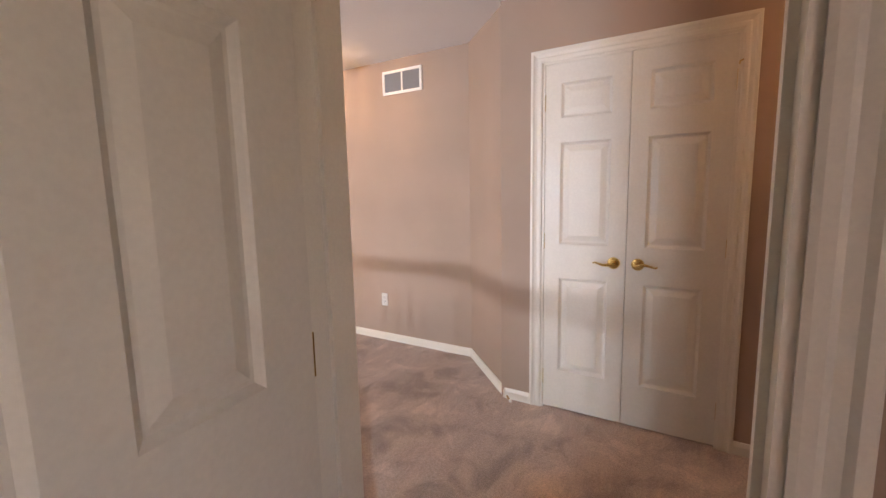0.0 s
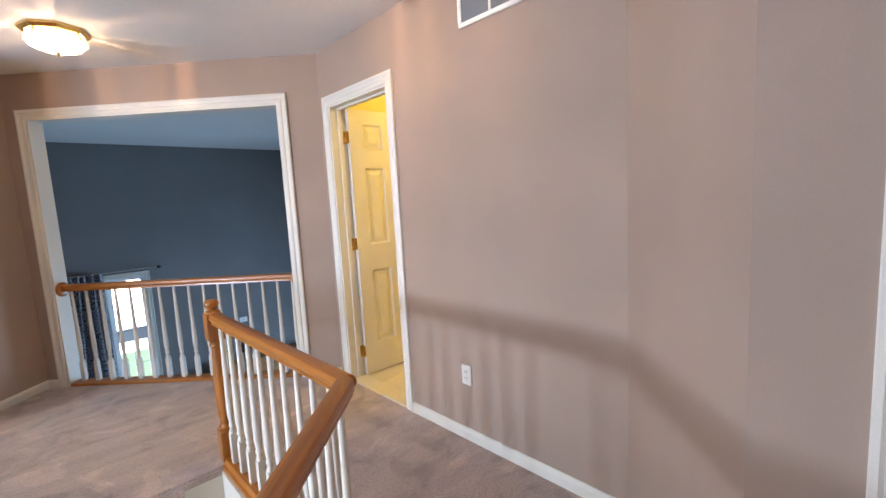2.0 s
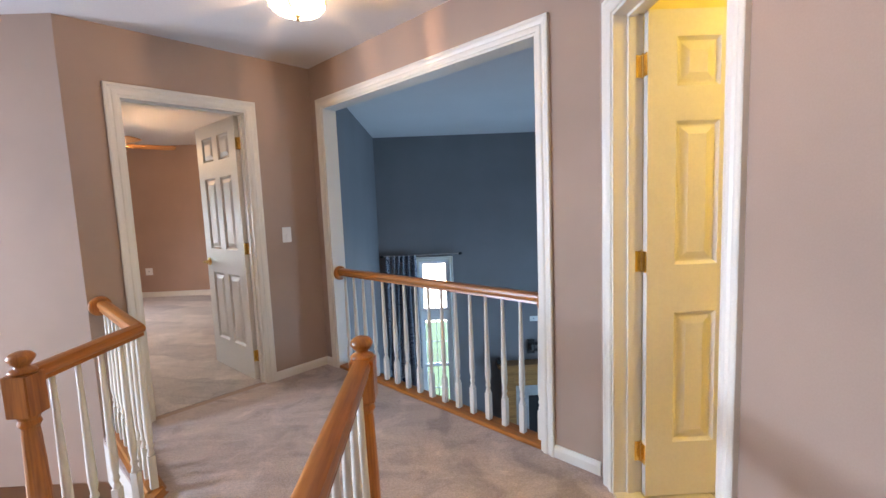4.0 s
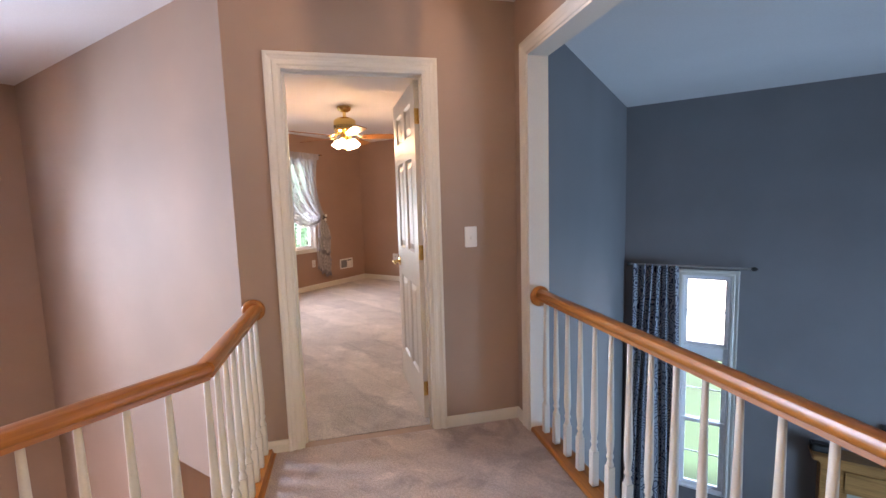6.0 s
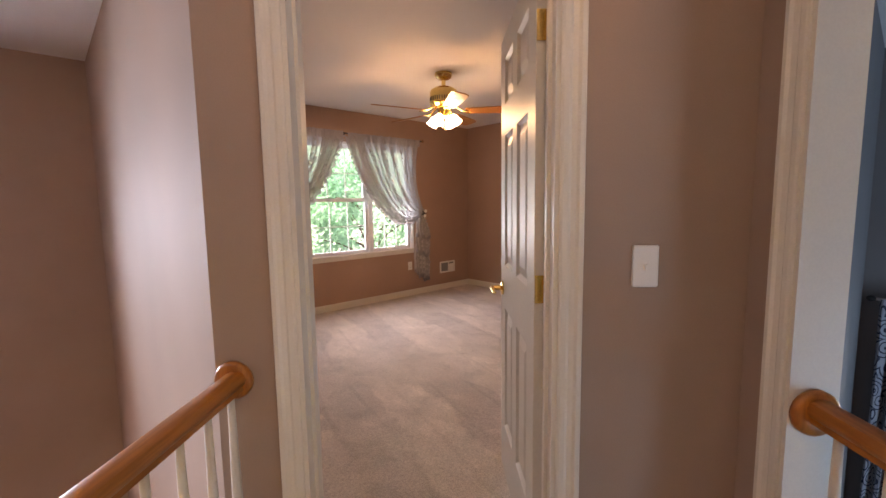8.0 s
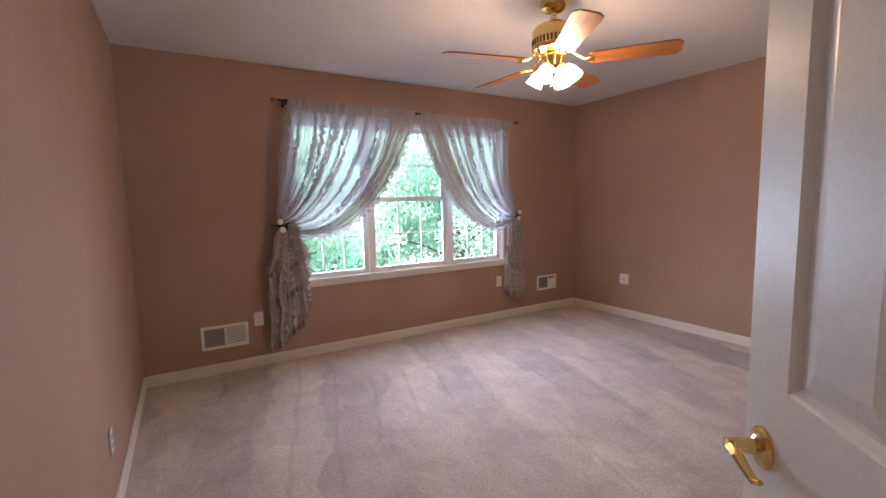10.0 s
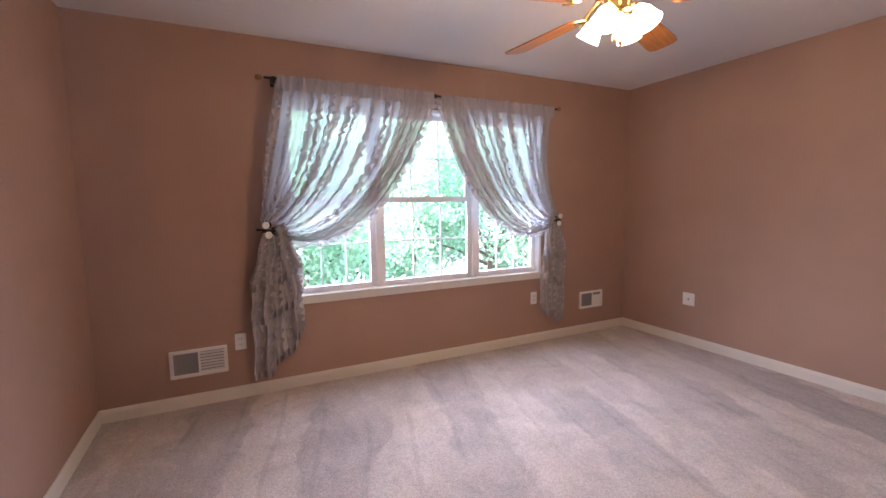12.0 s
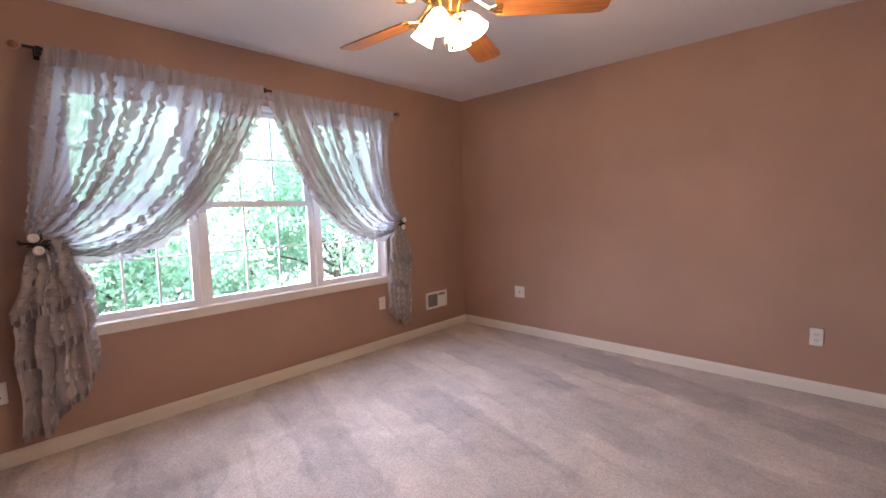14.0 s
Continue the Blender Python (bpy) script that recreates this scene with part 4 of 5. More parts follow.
def tied_curtain(outer, inner, tie, low, seed, label):
    """A ruffled sheer panel gathered to a holdback. outer and inner: its two edges, four (y, z) points each from the
    rod to the tie; the tie's y and z; and the tail's (y outer, y inner, lowest z, inner z)."""
    rnd = random.Random(seed)
    ob = thing("curtain", pose(BED_W, 0, 0), label, "curtain", "bedroom curtains")
    side = 1 if inner[0][0] > outer[0][0] else -1
    ph = [rnd.uniform(0, 6.28) for _ in range(8)]

    def drape(u, v):
        k = u + 0.035 * math.sin(2 * math.pi * 2 * u + ph[7]) * v * (1 - v) * 4
        y = bezier([lerp(a[0], b[0], k) for a, b in zip(outer, inner)], v)
        z = bezier([lerp(a[1], b[1], k) for a, b in zip(outer, inner)], v)
        fold = math.sin(2 * math.pi * 9 * u + ph[0] + 0.9 * math.sin(4 * v + ph[1])) + 0.45 * math.sin(2 * math.pi * 23 * u + ph[1] + 2 * v)
        x = 0.112 + 0.013 * fold * (1 - 0.3 * v) + 0.045 * u * math.sin(math.pi * v) - 0.015 * v
        return Vector((x, y + 0.005 * fold, z))

    def stretch_of(u0, u1):
        return lambda u, v: drape(lerp(u0, u1, u), v)

    part("sheer", grid_mesh(120, 48, stretch_of(0.055, 0.80)), SHEER, ob, "pale sheer gauze", None, True)
    part("sheer", grid_mesh(10, 48, stretch_of(0.0, 0.055)), GATHER, ob, "folded outer hem", None, True)
    part("sheer", grid_mesh(40, 48, stretch_of(0.80, 1.0)), GATHER, ob, "gathered folds of the inner edge", None, True)
    places = [(k + 0.5 + rnd.uniform(-0.3, 0.3)) / 11 * 0.76 for k in range(11)] + [0.78, 0.815, 0.86, 0.90, 0.945, 0.985]
    for u0 in places:
        wide = rnd.uniform(0.015, 0.023) * (0.8 if u0 > 0.77 else 1.0)
        f1, f2, p1, p2 = rnd.uniform(95, 130), rnd.uniform(20, 40), rnd.uniform(0, 6), rnd.uniform(0, 6)
        slant = rnd.uniform(-0.02, 0.02)

        def strip(s, v, u0=u0, wide=wide, f1=f1, f2=f2, p1=p1, p2=p2, slant=slant):
            v = 0.03 + 0.97 * v
            p = drape(min(1.0, max(0.0, u0 + slant * v)), v)
            d = 2 * s - 1
            wob = math.sin(f1 * v + p1 + 2 * math.sin(f2 * v + p2))
            far = math.sin(f1 * 0.8 * v + p2 + 1.5 * math.sin(f2 * 1.3 * v))
            w = wide * (1 - 0.45 * v) * (1 + 0.35 * math.sin(f2 * 0.4 * v + p1))
            edge = wob if d > 0 else far
            return p + Vector((0.007 + 0.013 * abs(d) * (0.7 + 0.6 * edge), d * w * (1 + 0.32 * edge) + 0.003 * wob, 0.006 * abs(d) * math.cos(f1 * v + p2)))

        part("ruffle", grid_mesh(6, 300, strip), RUFFLE, ob, "", None, True)

    def header(u, v):
        p = drape(u, 0.0)
        return p + Vector((0.026 + 0.006 * math.sin(170 * u + 2 * v) + 0.003 * math.sin(61 * u), 0, lerp(0.044, -0.050, v) + 0.004 * math.sin(210 * u) * (1 - v)))

    part("header", grid_mesh(220, 6, header), RUFFLE, ob, "gathered rod sleeve", None, True)

    # scalloped frill along the inner edge
    def hem(s, v):
        p = drape(1.0, v)
        wob = math.sin(125 * v + 2 * math.sin(31 * v))
        return p + Vector((0.008 + 0.012 * wob * s, side * s * 0.034 * (1 + 0.3 * wob) * (1 - 0.6 * v), -0.036 * s * v * (1 + 0.3 * wob)))

    part("ruffle", grid_mesh(4, 280, hem), RUFFLE, ob, "", None, True)

    # the tail, in three tiers
    for tier, (z_top, share) in enumerate(((tie[1] + 0.03, 0.36), (tie[1] - 0.12, 0.62), (tie[1] - 0.30, 1.0))):
        def tail(u, v, z_top=z_top, share=share, tier=tier):
            zb = lerp(low[2], low[3], u ** 1.6) + 0.055 * abs(math.sin(2.4 * math.pi * u + ph[2 + tier])) - 0.02
            zb = lerp(tie[1], zb, share)
            y_mid, spread = tie[0] + side * 0.05, min(1.0, 0.32 + (0.70 + 0.20 * tier) * v + 0.13 * tier)
            yb = lerp(low[0], low[1], u)
            fold = math.sin(2 * math.pi * 3.6 * u + ph[4 + tier] + 1.6 * v) + 0.6 * math.sin(2 * math.pi * 7.3 * u + ph[6] + 2.6 * v) + 0.25 * math.sin(2 * math.pi * 19 * u + 5 * v)
            x = 0.088 - 0.020 * tier + 0.016 * fold
            return Vector((max(0.015, x), lerp(y_mid, yb, spread) + 0.008 * math.cos(9 * v + 5 * u), lerp(z_top, zb, v)))

        part("tail", grid_mesh(70, 40, tail), HEAVY, ob, "bunched gauze tail", None, True)
        for k in range(5):
            u0 = (k + 0.5) / 5
            f1, p1 = rnd.uniform(38, 55), rnd.uniform(0, 6)

            def frill(s, v, u0=u0, f1=f1, p1=p1, tail=tail):
                p = tail(u0, v)
                d = s - 0.5
                wob = math.sin(f1 * v + p1 + math.sin(17 * v))
                return p + Vector((0.016 + 0.012 * abs(2 * d) * (0.8 + 0.7 * wob * (1 if d > 0 else -1)), 2 * d * 0.020 * (1 + 0.35 * wob) + 0.006 * wob, 0.006 * wob))

            part("ruffle", grid_mesh(4, 90, frill), GATHER, ob, "", None, True)

        def edge(s, v, tail=tail):
            p = tail(v, 1.0)
            wob = math.sin(60 * v)
            return p + Vector((0.014 + 0.014 * wob, 0, 0.012 - 0.05 * s + 0.008 * wob))

        part("ruffle", grid_mesh(3, 110, edge), RUFFLE, ob, "", None, True)

    # gathered band at the tie
    def band(u, v):
        a = 2 * math.pi * v
        r = 0.036 + 0.004 * math.sin(9 * a)
        c = drape(0.5, 1.0)
        return Vector((0.082 + r * math.cos(a), c.y + side * (u - 0.4) * 0.05, c.z + r * 1.5 * math.sin(a)))

    part("tie_band", grid_mesh(5, 40, band), HEAVY, ob, "", None, True)
    return ob


tied_curtain([(5.800, 2.125), (5.765, 1.80), (5.705, 1.48), (5.665, 1.215)], [(6.925, 2.125), (6.85, 1.75), (6.36, 0.84), (5.755, 1.125)], (5.705, 1.165), (5.575, 5.92, 0.13, 0.46), 3, "ruffled grey sheer curtain tied back, long tail")
tied_curtain([(8.090, 2.115), (8.070, 1.80), (8.030, 1.45), (8.180, 1.21)], [(6.985, 2.115), (7.10, 1.68), (7.50, 0.81), (8.105, 1.115)], (8.160, 1.165), (8.305, 8.055, 0.21, 0.33), 8, "ruffled grey sheer curtain tied back, short tail")

rod = thing("curtain_rod", pose(BED_W, 0, 2.150), "black curtain rod with brown wooden ball finials", "curtain rod")
part("rod", tube([(0.10, 5.73, 0.004), (0.10, 8.175, 0.0)], 0.008, 10), BLACK, rod)
for y in (5.700, 8.190):
    part("finial", lathe([(0.004, -0.024), (0.016, -0.017), (0.0225, 0), (0.016, 0.017), (0.004, 0.024)], 16, None, Matrix.Translation((0.10, y, 0.003)) @ Matrix.Rotation(radians(90), 4, "X")), WOODBALL, rod, "brown wooden ball finial", None, True)
for y in (5.788, 6.957, 8.125):
    bm = slab(0.0, y - 0.012, -0.03, 0.008, y + 0.012, 0.03, bevel=0.002)
    box(bm, 0.006, y - 0.006, -0.012, 0.10, y + 0.006, -0.002)
    box(bm, 0.088, y - 0.012, -0.03, 0.112, y + 0.012, 0.014, bevel=0.003)
    part("bracket", bm, BLACK, rod, "black rod bracket")
for y, z, s in ((5.690, 1.165, 1), (8.185, 1.165, -1)):
    hold = thing("holdback", pose(BED_W, y, z), "dark leafy holdback with two white flowers", "holdback", "curtain holdbacks")
    part("stem", tube([(0.0, -s * 0.05, 0.01), (0.10, -s * 0.05, 0.0), (0.135, 0.0, 0.0), (0.13, s * 0.06, -0.01)], 0.007, 8), BLACK, hold)
    for dy, dz in ((0.0, 0.03), (0.015 * s, -0.035)):
        part("flower", lathe([(0.004, 0), (0.022, 0.006), (0.024, 0.012), (0.016, 0.016), (0.006, 0.014)], 14, None, Matrix.Translation((0.135, dy, dz)) @ Matrix.Rotation(radians(90), 4, "Y")), PLATE, hold, "white flower")
    for a in range(6):
        bm = bmesh.new()
        t = a * 1.05 + 0.3
        c = Vector((0.134, 0.02 * s, 0))
        d, e = Vector((0, math.cos(t), math.sin(t))), Vector((0, -math.sin(t), math.cos(t)))
        bm.faces.new([bm.verts.new(p) for p in (c, c + d * 0.025 + e * 0.011 + Vector((0.006, 0, 0)), c + d * 0.055, c + d * 0.025 - e * 0.011)])
        part("leaf", bm, BLACK, hold, "dark leaf")

# ---- ceiling fan ----
FAN = (-1.16, 6.93)
SHADE_GLOW = glowing("lit frosted glass shade", (1.0, 0.82, 0.52), 2.1)
BLADE = oak("oak fan blade", "x", (0.50, 0.20, 0.05), (0.34, 0.12, 0.03), 0.35)
fan = thing("ceiling_fan", pose(*FAN, 0), "brass ceiling fan with oak blades and lit shades", "ceiling fan")
part("canopy", lathe([(0.075, 2.44), (0.078, 2.425), (0.068, 2.400), (0.050, 2.388), (0.022, 2.380)], 28), BRASS, fan, "", None, True)
part("downrod", lathe([(0.018, 2.388), (0.018, 2.322), (0.034, 2.315)], 16), BRASS, fan)
bm = lathe([(0.034, 2.323), (0.080, 2.315), (0.114, 2.293), (0.122, 2.277), (0.122, 2.190), (0.126, 2.185), (0.120, 2.171), (0.085, 2.157), (0.060, 2.151)], 32)
part("motor_housing", bm, BRASS, fan, "round brass motor housing")
slots = bmesh.new()
for i in range(36):
    a = 2 * math.pi * i / 36
    bx = box(bmesh.new(), 0.118, -0.004, 2.197, 0.1232, 0.004, 2.231)
    bx.transform(Matrix.Rotation(a, 4, "Z"))
    me = bpy.data.meshes.new("slot")
    bx.to_mesh(me)
    bx.free()
    slots.from_mesh(me)
    bpy.data.meshes.remove(me)
part("vent_slots", slots, DARK, fan, "dark vent slots")
for k in range(5):
    a = 328 + 72 * k
    bm = tube([(0.095, 0, 2.158), (0.14, 0, 2.126), (0.175, 0, 2.105)], [0.016, 0.012, 0.014], 8, None, 0.5)
    for dy in (-0.03, 0, 0.03):
        tube([(0.17, 0, 2.105), (0.20, dy, 2.102), (0.225, dy * 1.1, 2.102)], [0.010, 0.009, 0.007], 8, bm, 0.5)
    iron = part("blade_iron", bm, BRASS, fan, "ornate brass blade iron", pose(0, 0, 0, 0, 0, a))
    bm = bmesh.new()
    outline = [(0.195, -0.045), (0.215, -0.056), (0.60, -0.070), (0.64, -0.066), (0.663, -0.040), (0.663, 0.040), (0.64, 0.066), (0.60, 0.070), (0.215, 0.056), (0.195, 0.045)]
    prism(outline, 0.0, 0.007, bm)
    part("blade", bm, BLADE, fan, "oak fan blade", pose(0, 0, 2.108, 0, 0, a) @ pose(0, 0, 0, -12, 0, 0))
part("switch_housing", lathe([(0.055, 2.156), (0.058, 2.130), (0.050, 2.092), (0.062, 2.074), (0.040, 2.060), (0.012, 2.054)], 24), BRASS, fan, "", None, True)
for k in range(4):
    a = radians(20 + 90 * k)
    way = Vector((math.cos(a), math.sin(a), 0))
    part("arm", tube([way * 0.045 + Vector((0, 0, 2.080)), way * 0.070 + Vector((0, 0, 2.084)), way * 0.082 + Vector((0, 0, 2.072))], 0.011, 8), BRASS, fan)
    tilt = Matrix.Translation(way * 0.080 + Vector((0, 0, 2.072))) @ Matrix.Rotation(a, 4, "Z") @ Matrix.Rotation(radians(-33), 4, "Y")
    bm = lathe([(0.019, 0.0), (0.025, -0.010), (0.037, -0.032), (0.041, -0.056), (0.050, -0.086), (0.048, -0.087), (0.038, -0.056), (0.021, -0.013)], 20, None, tilt)
    sh = part("shade", bm, SHADE_GLOW, fan, "lit frosted glass tulip shade", None, True)
    sh.visible_shadow = False
for dx, drop in ((0.018, 0.085), (-0.016, 0.06)):
    ch = part("pull_chain", tube([(dx, 0, 2.056), (dx, 0, 2.056 - drop)], 0.0016, 6), BRASS, fan)
    part("pull_knob", lathe([(0.002, 0.006), (0.007, -0.004), (0.009, -0.016), (0.005, -0.028)], 10, None, Matrix.Translation((dx, 0, 2.056 - drop))), BRASS, ch, "", None, True)
lamp("fan_bulbs", "POINT", 1.7, (1.0, 0.66, 0.35), pose(FAN[0], FAN[1], 2.015), 0.035)

det = thing("smoke_detector", pose(-0.47, 5.45, CEIL), "white smoke detector on the bedroom ceiling", "smoke detector")
part("base", lathe([(0.062, 0.0), (0.062, -0.012), (0.056, -0.016)], 24), PLATE, det)
part("cover", lathe([(0.054, -0.016), (0.052, -0.030), (0.040, -0.038), (0.010, -0.040)], 24), PLATE, det, "", None, True)

# ---- hall ceiling lamps, two of them added out of view ----
BATH_GLASS = glowing("lit opal glass", (1.0, 0.86, 0.64), 0.8)


def ribbed_glass(name, color, strength):
    """Pressed glass whose upright ribs let the bulb through in rays."""
    m = glowing(name, color, strength)
    n, l, b = nodes_of(m)
    turn = n.new("ShaderNodeTexGradient")
    turn.gradient_type = "RADIAL"
    l.new(coords(n, l), turn.inputs["Vector"])
    scaled = n.new("ShaderNodeMath")
    scaled.operation = "MULTIPLY"
    scaled.inputs[1].default_value = 15.0
    l.new(turn.outputs["Fac"], scaled.inputs[0])
    rib = n.new("ShaderNodeTexNoise")
    rib.noise_dimensions = "1D"
    rib.inputs["Scale"].default_value, rib.inputs["Detail"].default_value = 1.0, 3
    l.new(scaled.outputs[0], rib.inputs["W"])
    clear, mix = n.new("ShaderNodeBsdfTransparent"), n.new("ShaderNodeMixShader")
    l.new(ramp_of(n, l, rib.outputs["Fac"], [(0.40, (0.02, 0.02, 0.02)), (0.50, (0.98, 0.98, 0.98))]), mix.inputs[0])
    l.new(clear.outputs[0], mix.inputs[1])
    l.new(b.outputs[0], mix.inputs[2])
    l.new(mix.outputs[0], n["Material Output"].inputs["Surface"])
    return m


BOWL = ribbed_glass("lit ribbed glass bowl", (1.0, 0.86, 0.64), 0.8)


def ceiling_lamp(x, y, power):
    ob = thing("ceiling_lamp", pose(x, y, CEIL), "brass flush lamp with a lit faceted glass bowl, two of four added unseen", "ceiling lamp", "hall ceiling lamps")
    part("canopy", lathe([(0.165, 0.0), (0.168, -0.012), (0.150, -0.030), (0.128, -0.036)], 8), BRASS, ob, "octagonal brass canopy")
    bm = lathe([(0.126, -0.032), (0.140, -0.045), (0.142, -0.075), (0.120, -0.098), (0.075, -0.116), (0.020, -0.123)], 16)
    bowl = part("bowl", bm, BOWL, ob, "lit faceted glass bowl")
    for i in range(8):
        a = 2 * math.pi * i / 8
        c, s = math.cos(a), math.sin(a)
        part("rib", tube([(0.130 * c, 0.130 * s, -0.034), (0.144 * c, 0.144 * s, -0.047), (0.146 * c, 0.146 * s, -0.074)], 0.0055, 6), BRASS, ob)
    part("finial", lathe([(0.014, -0.120), (0.016, -0.127), (0.008, -0.133), (0.011, -0.142), (0.004, -0.152)], 14), BRASS, ob, "brass finial", None, True)
    lamp("lamp_bulb", "POINT", power, (1.0, 0.72, 0.44), pose(x, y, CEIL - 0.098), 0.004)
    return ob


ceiling_lamp(2.60, 2.83, 0.42)
ceiling_lamp(1.70, 4.43, 1.05)
# added out of view to warm the foyer walls
ceiling_lamp(-0.20, 1.90, 2.8)
# added out of view to brighten the closet doors
ceiling_lamp(1.95, -0.80, 2.6)
bath_lamp = thing("bath_lamp", pose(4.3, 3.0, 2.42), "round lit bathroom ceiling lamp", "ceiling lamp")
shade = part("shade", lathe([(0.15, 0), (0.15, -0.04), (0.10, -0.08), (0.01, -0.09)], 20), BATH_GLASS, bath_lamp)
shade.visible_shadow = False
lamp("bath_bulb", "POINT", 3.0, (1.0, 0.78, 0.13), pose(4.3, 3.0, 2.33), 0.06)

# ---- great room ----


def scroll_cloth():
    m = bpy.data.materials.new("navy scroll print cloth")
    n, l, b = nodes_of(m)
    v = coords(n, l)
    cell = n.new("ShaderNodeTexVoronoi")
    cell.inputs["Scale"].default_value = 6.5
    l.new(v, cell.inputs["Vector"])
    ring = n.new("ShaderNodeMath")
    ring.operation = "MULTIPLY"
    ring.inputs[1].default_value = 34
    l.new(cell.outputs["Distance"], ring.inputs[0])
    twist = n.new("ShaderNodeMath")
    twist.operation = "MULTIPLY_ADD"
    twist.inputs[1].default_value = 9
    l.new(noise_of(n, l, v, 7, 2), twist.inputs[0])
    l.new(ring.outputs[0], twist.inputs[2])
    wave = n.new("ShaderNodeMath")
    wave.operation = "SINE"
    l.new(twist.outputs[0], wave.inputs[0])
    print_ = ramp_of(n, l, wave.outputs[0], [(0.0, (0.27, 0.30, 0.34)), (0.50, (0.27, 0.30, 0.34)), (0.60, (0.014, 0.018, 0.042)), (1.0, (0.014, 0.018, 0.042))])
    l.new(print_, b.inputs["Base Color"])
    b.inputs["Roughness"].default_value = 0.85
    return m


SCROLL = scroll_cloth()


def great_drape(u, v):
    y = -0.09 - 0.035 * math.sin(2 * math.pi * 5.5 * u + 0.5 * math.sin(3 * v)) - 0.01 * math.sin(2 * math.pi * 13 * u)
    x = lerp(1.60, 2.085, u) + 0.02 * math.sin(6 * u + 4 * v) - (0.06 * v if u < 0.5 else 0.0)
    return Vector((x, GR_N + y, lerp(0.56, -2.68, v)))


gc = thing("patterned_curtain", pose(0, 0, 0), "long navy and grey scroll-print curtain", "curtain")
part("drape", grid_mesh(110, 30, great_drape), SCROLL, gc, "", None, True)
gr = thing("great_room_rod", pose(0, GR_N, 0.556), "slim dark nickel curtain rod with knob ends", "curtain rod")
part("rod", tube([(1.56, -0.09, 0), (2.76, -0.09, 0)], 0.010, 10), STEEL, gr)
for x in (1.555, 2.77):
    part("finial", lathe([(0.010, -0.03), (0.020, -0.018), (0.024, 0), (0.018, 0.016), (0.006, 0.03)], 12, None, Matrix.Translation((x, -0.09, 0)) @ Matrix.Rotation(radians(90), 4, "Y")), BLACK, gr, "", None, True)
for x in (1.62, 2.70):
    part("bracket", slab(x - 0.008, -0.095, -0.014, x + 0.008, 0, 0.0, bevel=0.002), BLACK, gr)

MARBLE = painted("pale grey hearth tile", (0.45, 0.45, 0.44), 0.3, 0.15, 30, 0.05, 6)
OAKM = oak("golden oak mantel", "x", (0.44, 0.21, 0.075), (0.30, 0.135, 0.045))
fire = thing("fireplace", pose(3.29, GR_N, -0.09), "golden oak fireplace surround with pale tile and black firebox", "fireplace")
W = 2.0
part("mantel_shelf", slab(0, -0.25, -1.20, W, 0, -1.145, bevel=0.010), OAKM, fire, "thick oak mantel shelf")
bm = slab(0.05, -0.19, -1.245, W - 0.05, 0, -1.20, bevel=0.012)
part("cornice", bm, OAKM, fire)
part("frieze", slab(0.08, -0.15, -1.52, W - 0.08, 0, -1.245, bevel=0.004), OAKM, fire)
part("frieze_panel", slab(0.26, -0.162, -1.48, W - 0.26, -0.15, -1.29, bevel=0.006), OAKM, fire, "raised oak frieze panel")
for x in (0.08, W - 0.29):
    part("pilaster", slab(x, -0.15, LOW + 0.09, x + 0.21, 0, -1.52, bevel=0.005), OAKM, fire, "oak pilaster")
part("surround", slab(0.29, -0.10, -1.71, W - 0.29, 0, -1.52), MARBLE, fire, "pale stone tile surround")
for x in (0.29, W - 0.50):
    part("surround", slab(x, -0.10, LOW + 0.09, x + 0.21, 0, -1.71), MARBLE, fire)
part("firebox", slab(0.50, -0.06, LOW + 0.09, W - 0.50, 0, -1.71), DARK, fire, "black firebox")
part("screen_frame", slab(0.50, -0.085, -1.745, W - 0.50, -0.061, -1.71, bevel=0.004), BLACK, fire)

mount = thing("television_mount", pose(4.05, GR_N, -1.01), "black metal television bracket on the wall", "tv mount")
part("wall_plate", slab(-0.24, -0.03, -0.12, -0.13, 0, 0.11, bevel=0.004), BLACK, mount)
for z in (-0.055, 0.05):
    part("rail", slab(-0.13, -0.055, z - 0.022, 0.26, -0.03, z + 0.022, bevel=0.003), BLACK, mount)
for x in (-0.02, 0.16):
    part("arm", slab(x, -0.10, -0.12, x + 0.035, -0.055, 0.12, bevel=0.004), BLACK, mount)
part("joint", lathe([(0.03, -0.05), (0.034, -0.045), (0.034, 0.045), (0.03, 0.05)], 14, None, Matrix.Translation((-0.185, -0.06, 0))), BLACK, mount)
for x, w in ((3.36, 0.16), (5.02, 0.22)):
    sp = thing("speaker", pose(x, GR_N - 0.13, -1.235), "small black speaker on the mantel shelf", "speaker", "mantel speakers")
    part("cabinet", slab(-w / 2, -0.05, 0, w / 2, 0.05, 0.085, bevel=0.015), BLACK, sp)
    part("grille", slab(-w / 2 + 0.02, -0.054, 0.012, w / 2 - 0.02, -0.0495, 0.073, bevel=0.002), DARK, sp)
bin_ = thing("waste_bin", pose(2.86, 8.45, LOW), "round dark blue bin on the floor by the window", "bin")
part("body", lathe([(0.13, 0.0), (0.16, 0.30), (0.165, 0.34), (0.155, 0.34), (0.125, 0.02)], 22), painted("dark blue plastic", (0.02, 0.03, 0.06), 0.4), bin_)
part("rim", lathe([(0.163, 0.335), (0.172, 0.342), (0.172, 0.352), (0.156, 0.352)], 22), BLACK, bin_)

# ---- outside: trees beyond the windows ----


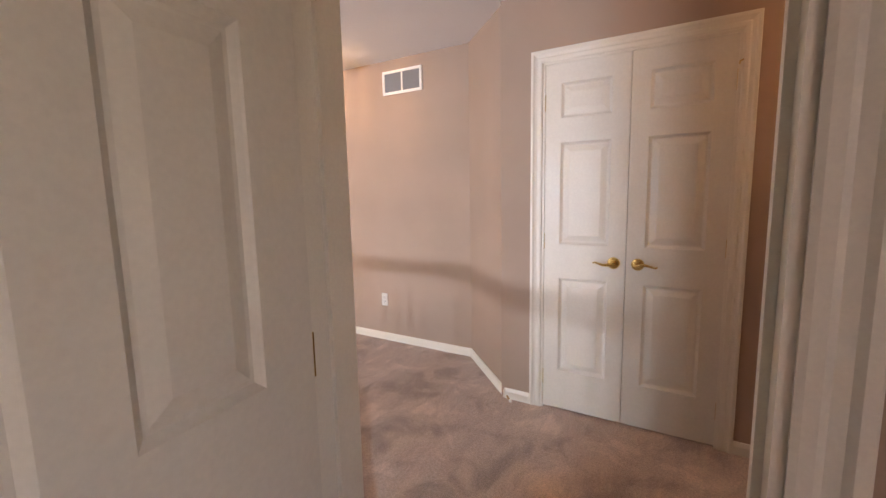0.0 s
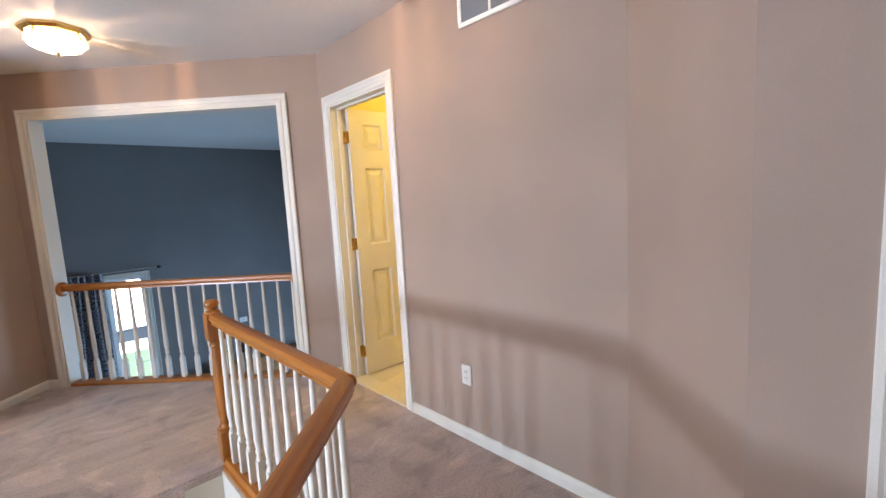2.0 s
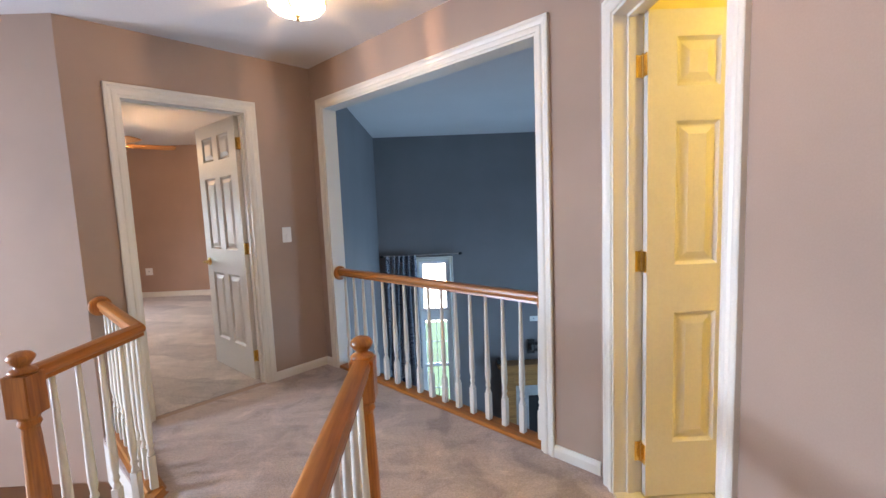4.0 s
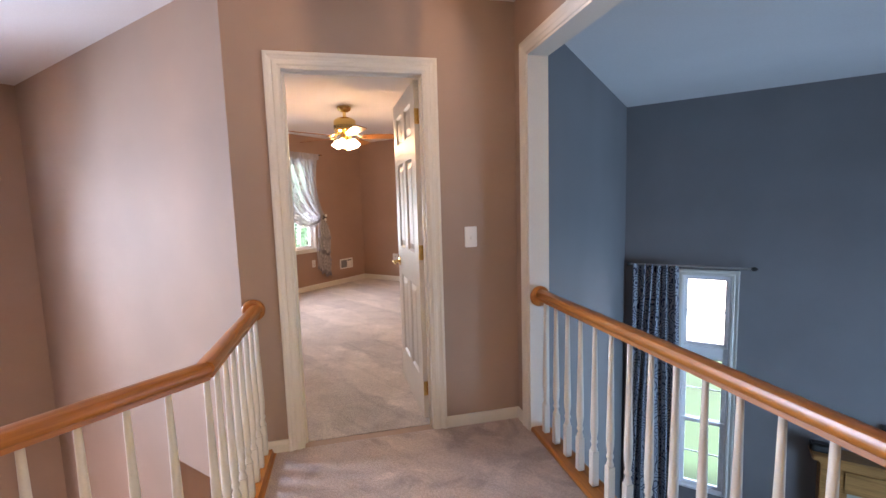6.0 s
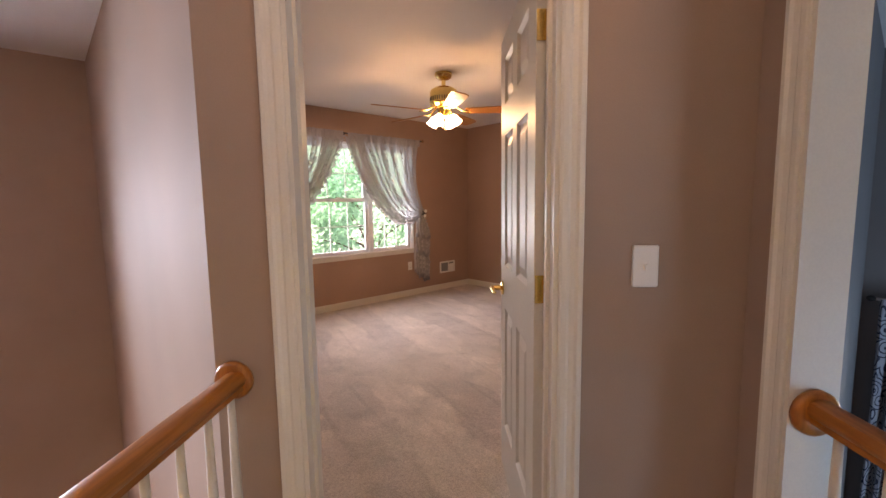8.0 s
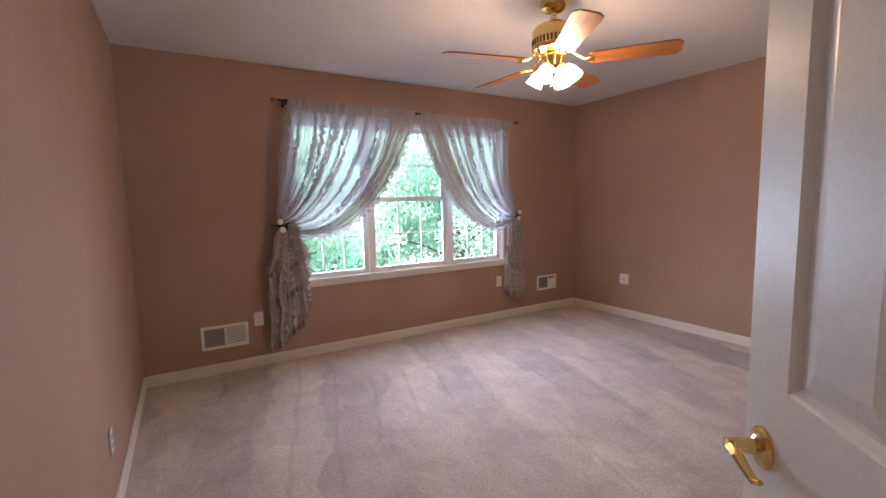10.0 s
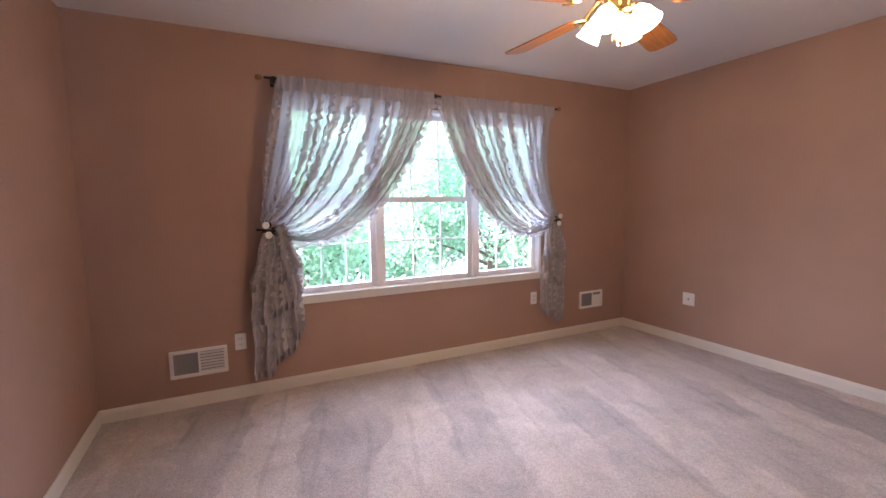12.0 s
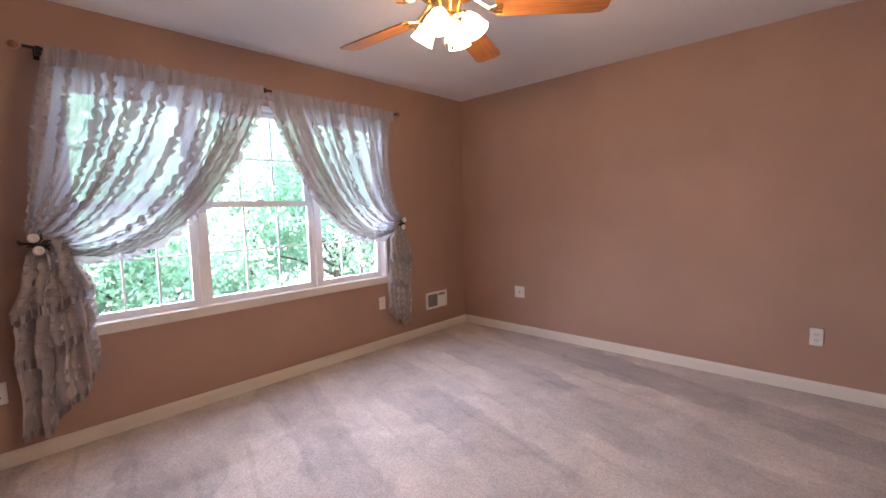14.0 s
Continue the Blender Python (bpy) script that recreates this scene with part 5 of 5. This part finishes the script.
def leaf_paint(name, a, b):
    m = bpy.data.materials.new(name)
    n, l, p = nodes_of(m)
    geo = n.new("ShaderNodeNewGeometry")
    tone = ramp_of(n, l, geo.outputs["Random Per Island"], [(0, a), (1, b)])
    l.new(tone, p.inputs["Base Color"])
    p.inputs["Roughness"].default_value = 0.6
    thin, mix = n.new("ShaderNodeBsdfTranslucent"), n.new("ShaderNodeMixShader")
    l.new(tone, thin.inputs["Color"])
    mix.inputs[0].default_value = 0.68
    l.new(p.outputs[0], mix.inputs[1])
    l.new(thin.outputs[0], mix.inputs[2])
    l.new(mix.outputs[0], n["Material Output"].inputs["Surface"])
    return m


LEAF = leaf_paint("fresh green leaves", (0.28, 0.52, 0.38), (0.45, 0.70, 0.56))
LEAF_DARK = leaf_paint("reddish dark leaves", (0.05, 0.03, 0.03), (0.12, 0.07, 0.07))
BARK = painted("grey brown bark", (0.12, 0.09, 0.07), 0.9, 0.3, 40, 0.6, 5)


def tree(x, y, height, spread, count, seed, leaf=LEAF, size=0.11):
    rnd = random.Random(seed)
    base = LOW - 0.35
    ob = thing("tree", pose(x, y, base), "leafy green tree on the lawn" if leaf is LEAF else "small dark red tree on the lawn", "tree", "garden trees")
    bm = tube([(0, 0, -0.1), (0.05, 0.03, height * 0.3), (0.0, 0.1, height * 0.6), (0.08, 0.05, height * 0.9)], [0.13, 0.10, 0.06, 0.02], 10)
    ends = []
    for i in range(16):
        a, z = rnd.uniform(0, 6.28), height * rnd.uniform(0.13, 0.75)
        r = spread * rnd.uniform(0.5, 0.95)
        tip = Vector((r * math.cos(a), r * math.sin(a), z + height * rnd.uniform(0.05, 0.28)))
        tube([(0.03, 0.05, z), tip * 0.5 + Vector((0, 0, z * 0.55)), tip], [0.05, 0.03, 0.012], 6, bm)
        ends += [tip, tip * 0.7 + Vector((0, 0, z * 0.33))]
    part("trunk", bm, BARK, ob, "grey brown trunk and limbs")
    verts, faces = [], []
    clumps = []
    for e in ends:
        for _ in range(5):
            clumps.append((e + Vector([rnd.gauss(0, spread * 0.16) for _ in range(3)]), rnd.uniform(0.25, 0.6)))
    for i in range(count):
        c, r = rnd.choice(clumps)
        p = c + Vector([rnd.gauss(0, r * 0.55) for _ in range(3)])
        d = Vector([rnd.gauss(0, 1) for _ in range(3)]).normalized()
        e = d.cross(Vector([rnd.gauss(0, 1) for _ in range(3)])).normalized()
        s = size * rnd.uniform(0.6, 1.3)
        k = len(verts)
        verts += [p, p + d * s * 0.5 + e * s * 0.28, p + d * s, p + d * s * 0.5 - e * s * 0.28]
        faces.append((k, k + 1, k + 2, k + 3))
    me = bpy.data.meshes.new("crown")
    me.from_pydata(verts, [], faces)
    me.materials.append(leaf)
    part("crown", me, None, ob, "airy crown of small green leaves")
    return ob


for i, (x, y, h, s) in enumerate(((-10.5, 4.6, 5.4, 2.1), (-11.5, 8.0, 5.0, 2.2), (-13.5, 6.2, 5.8, 2.4), (-15.5, 10.5, 5.0, 2.4), (-14.5, 2.5, 6.0, 2.6), (-9.8, 6.4, 4.4, 1.8), (-12.5, 10.6, 5.2, 2.3), (-17.0, 13.5, 5.6, 2.6), (-16.0, 8.2, 5.6, 2.5), (-10.8, 12.4, 5.2, 2.2), (-9.6, 13.4, 4.6, 1.9), (-13.5, 15.5, 5.4, 2.5))):
    tree(x, y, h * 1.55, s * 1.25, 22000, 20 + i, LEAF, 0.125)
tree(-14.0, -2.5, 3.6, 1.5, 5000, 41, LEAF_DARK, 0.10)
for i, (x, y, h, s) in enumerate(((-42.0, 0.0, 8, 4), (-45.0, 10.0, 8, 4), (-44.0, 20.0, 8, 4), (-40.0, -9.0, 7, 4), (-46.0, 30.0, 9, 4))):
    tree(x, y, h, s, 4500, 60 + i, LEAF, 0.32)
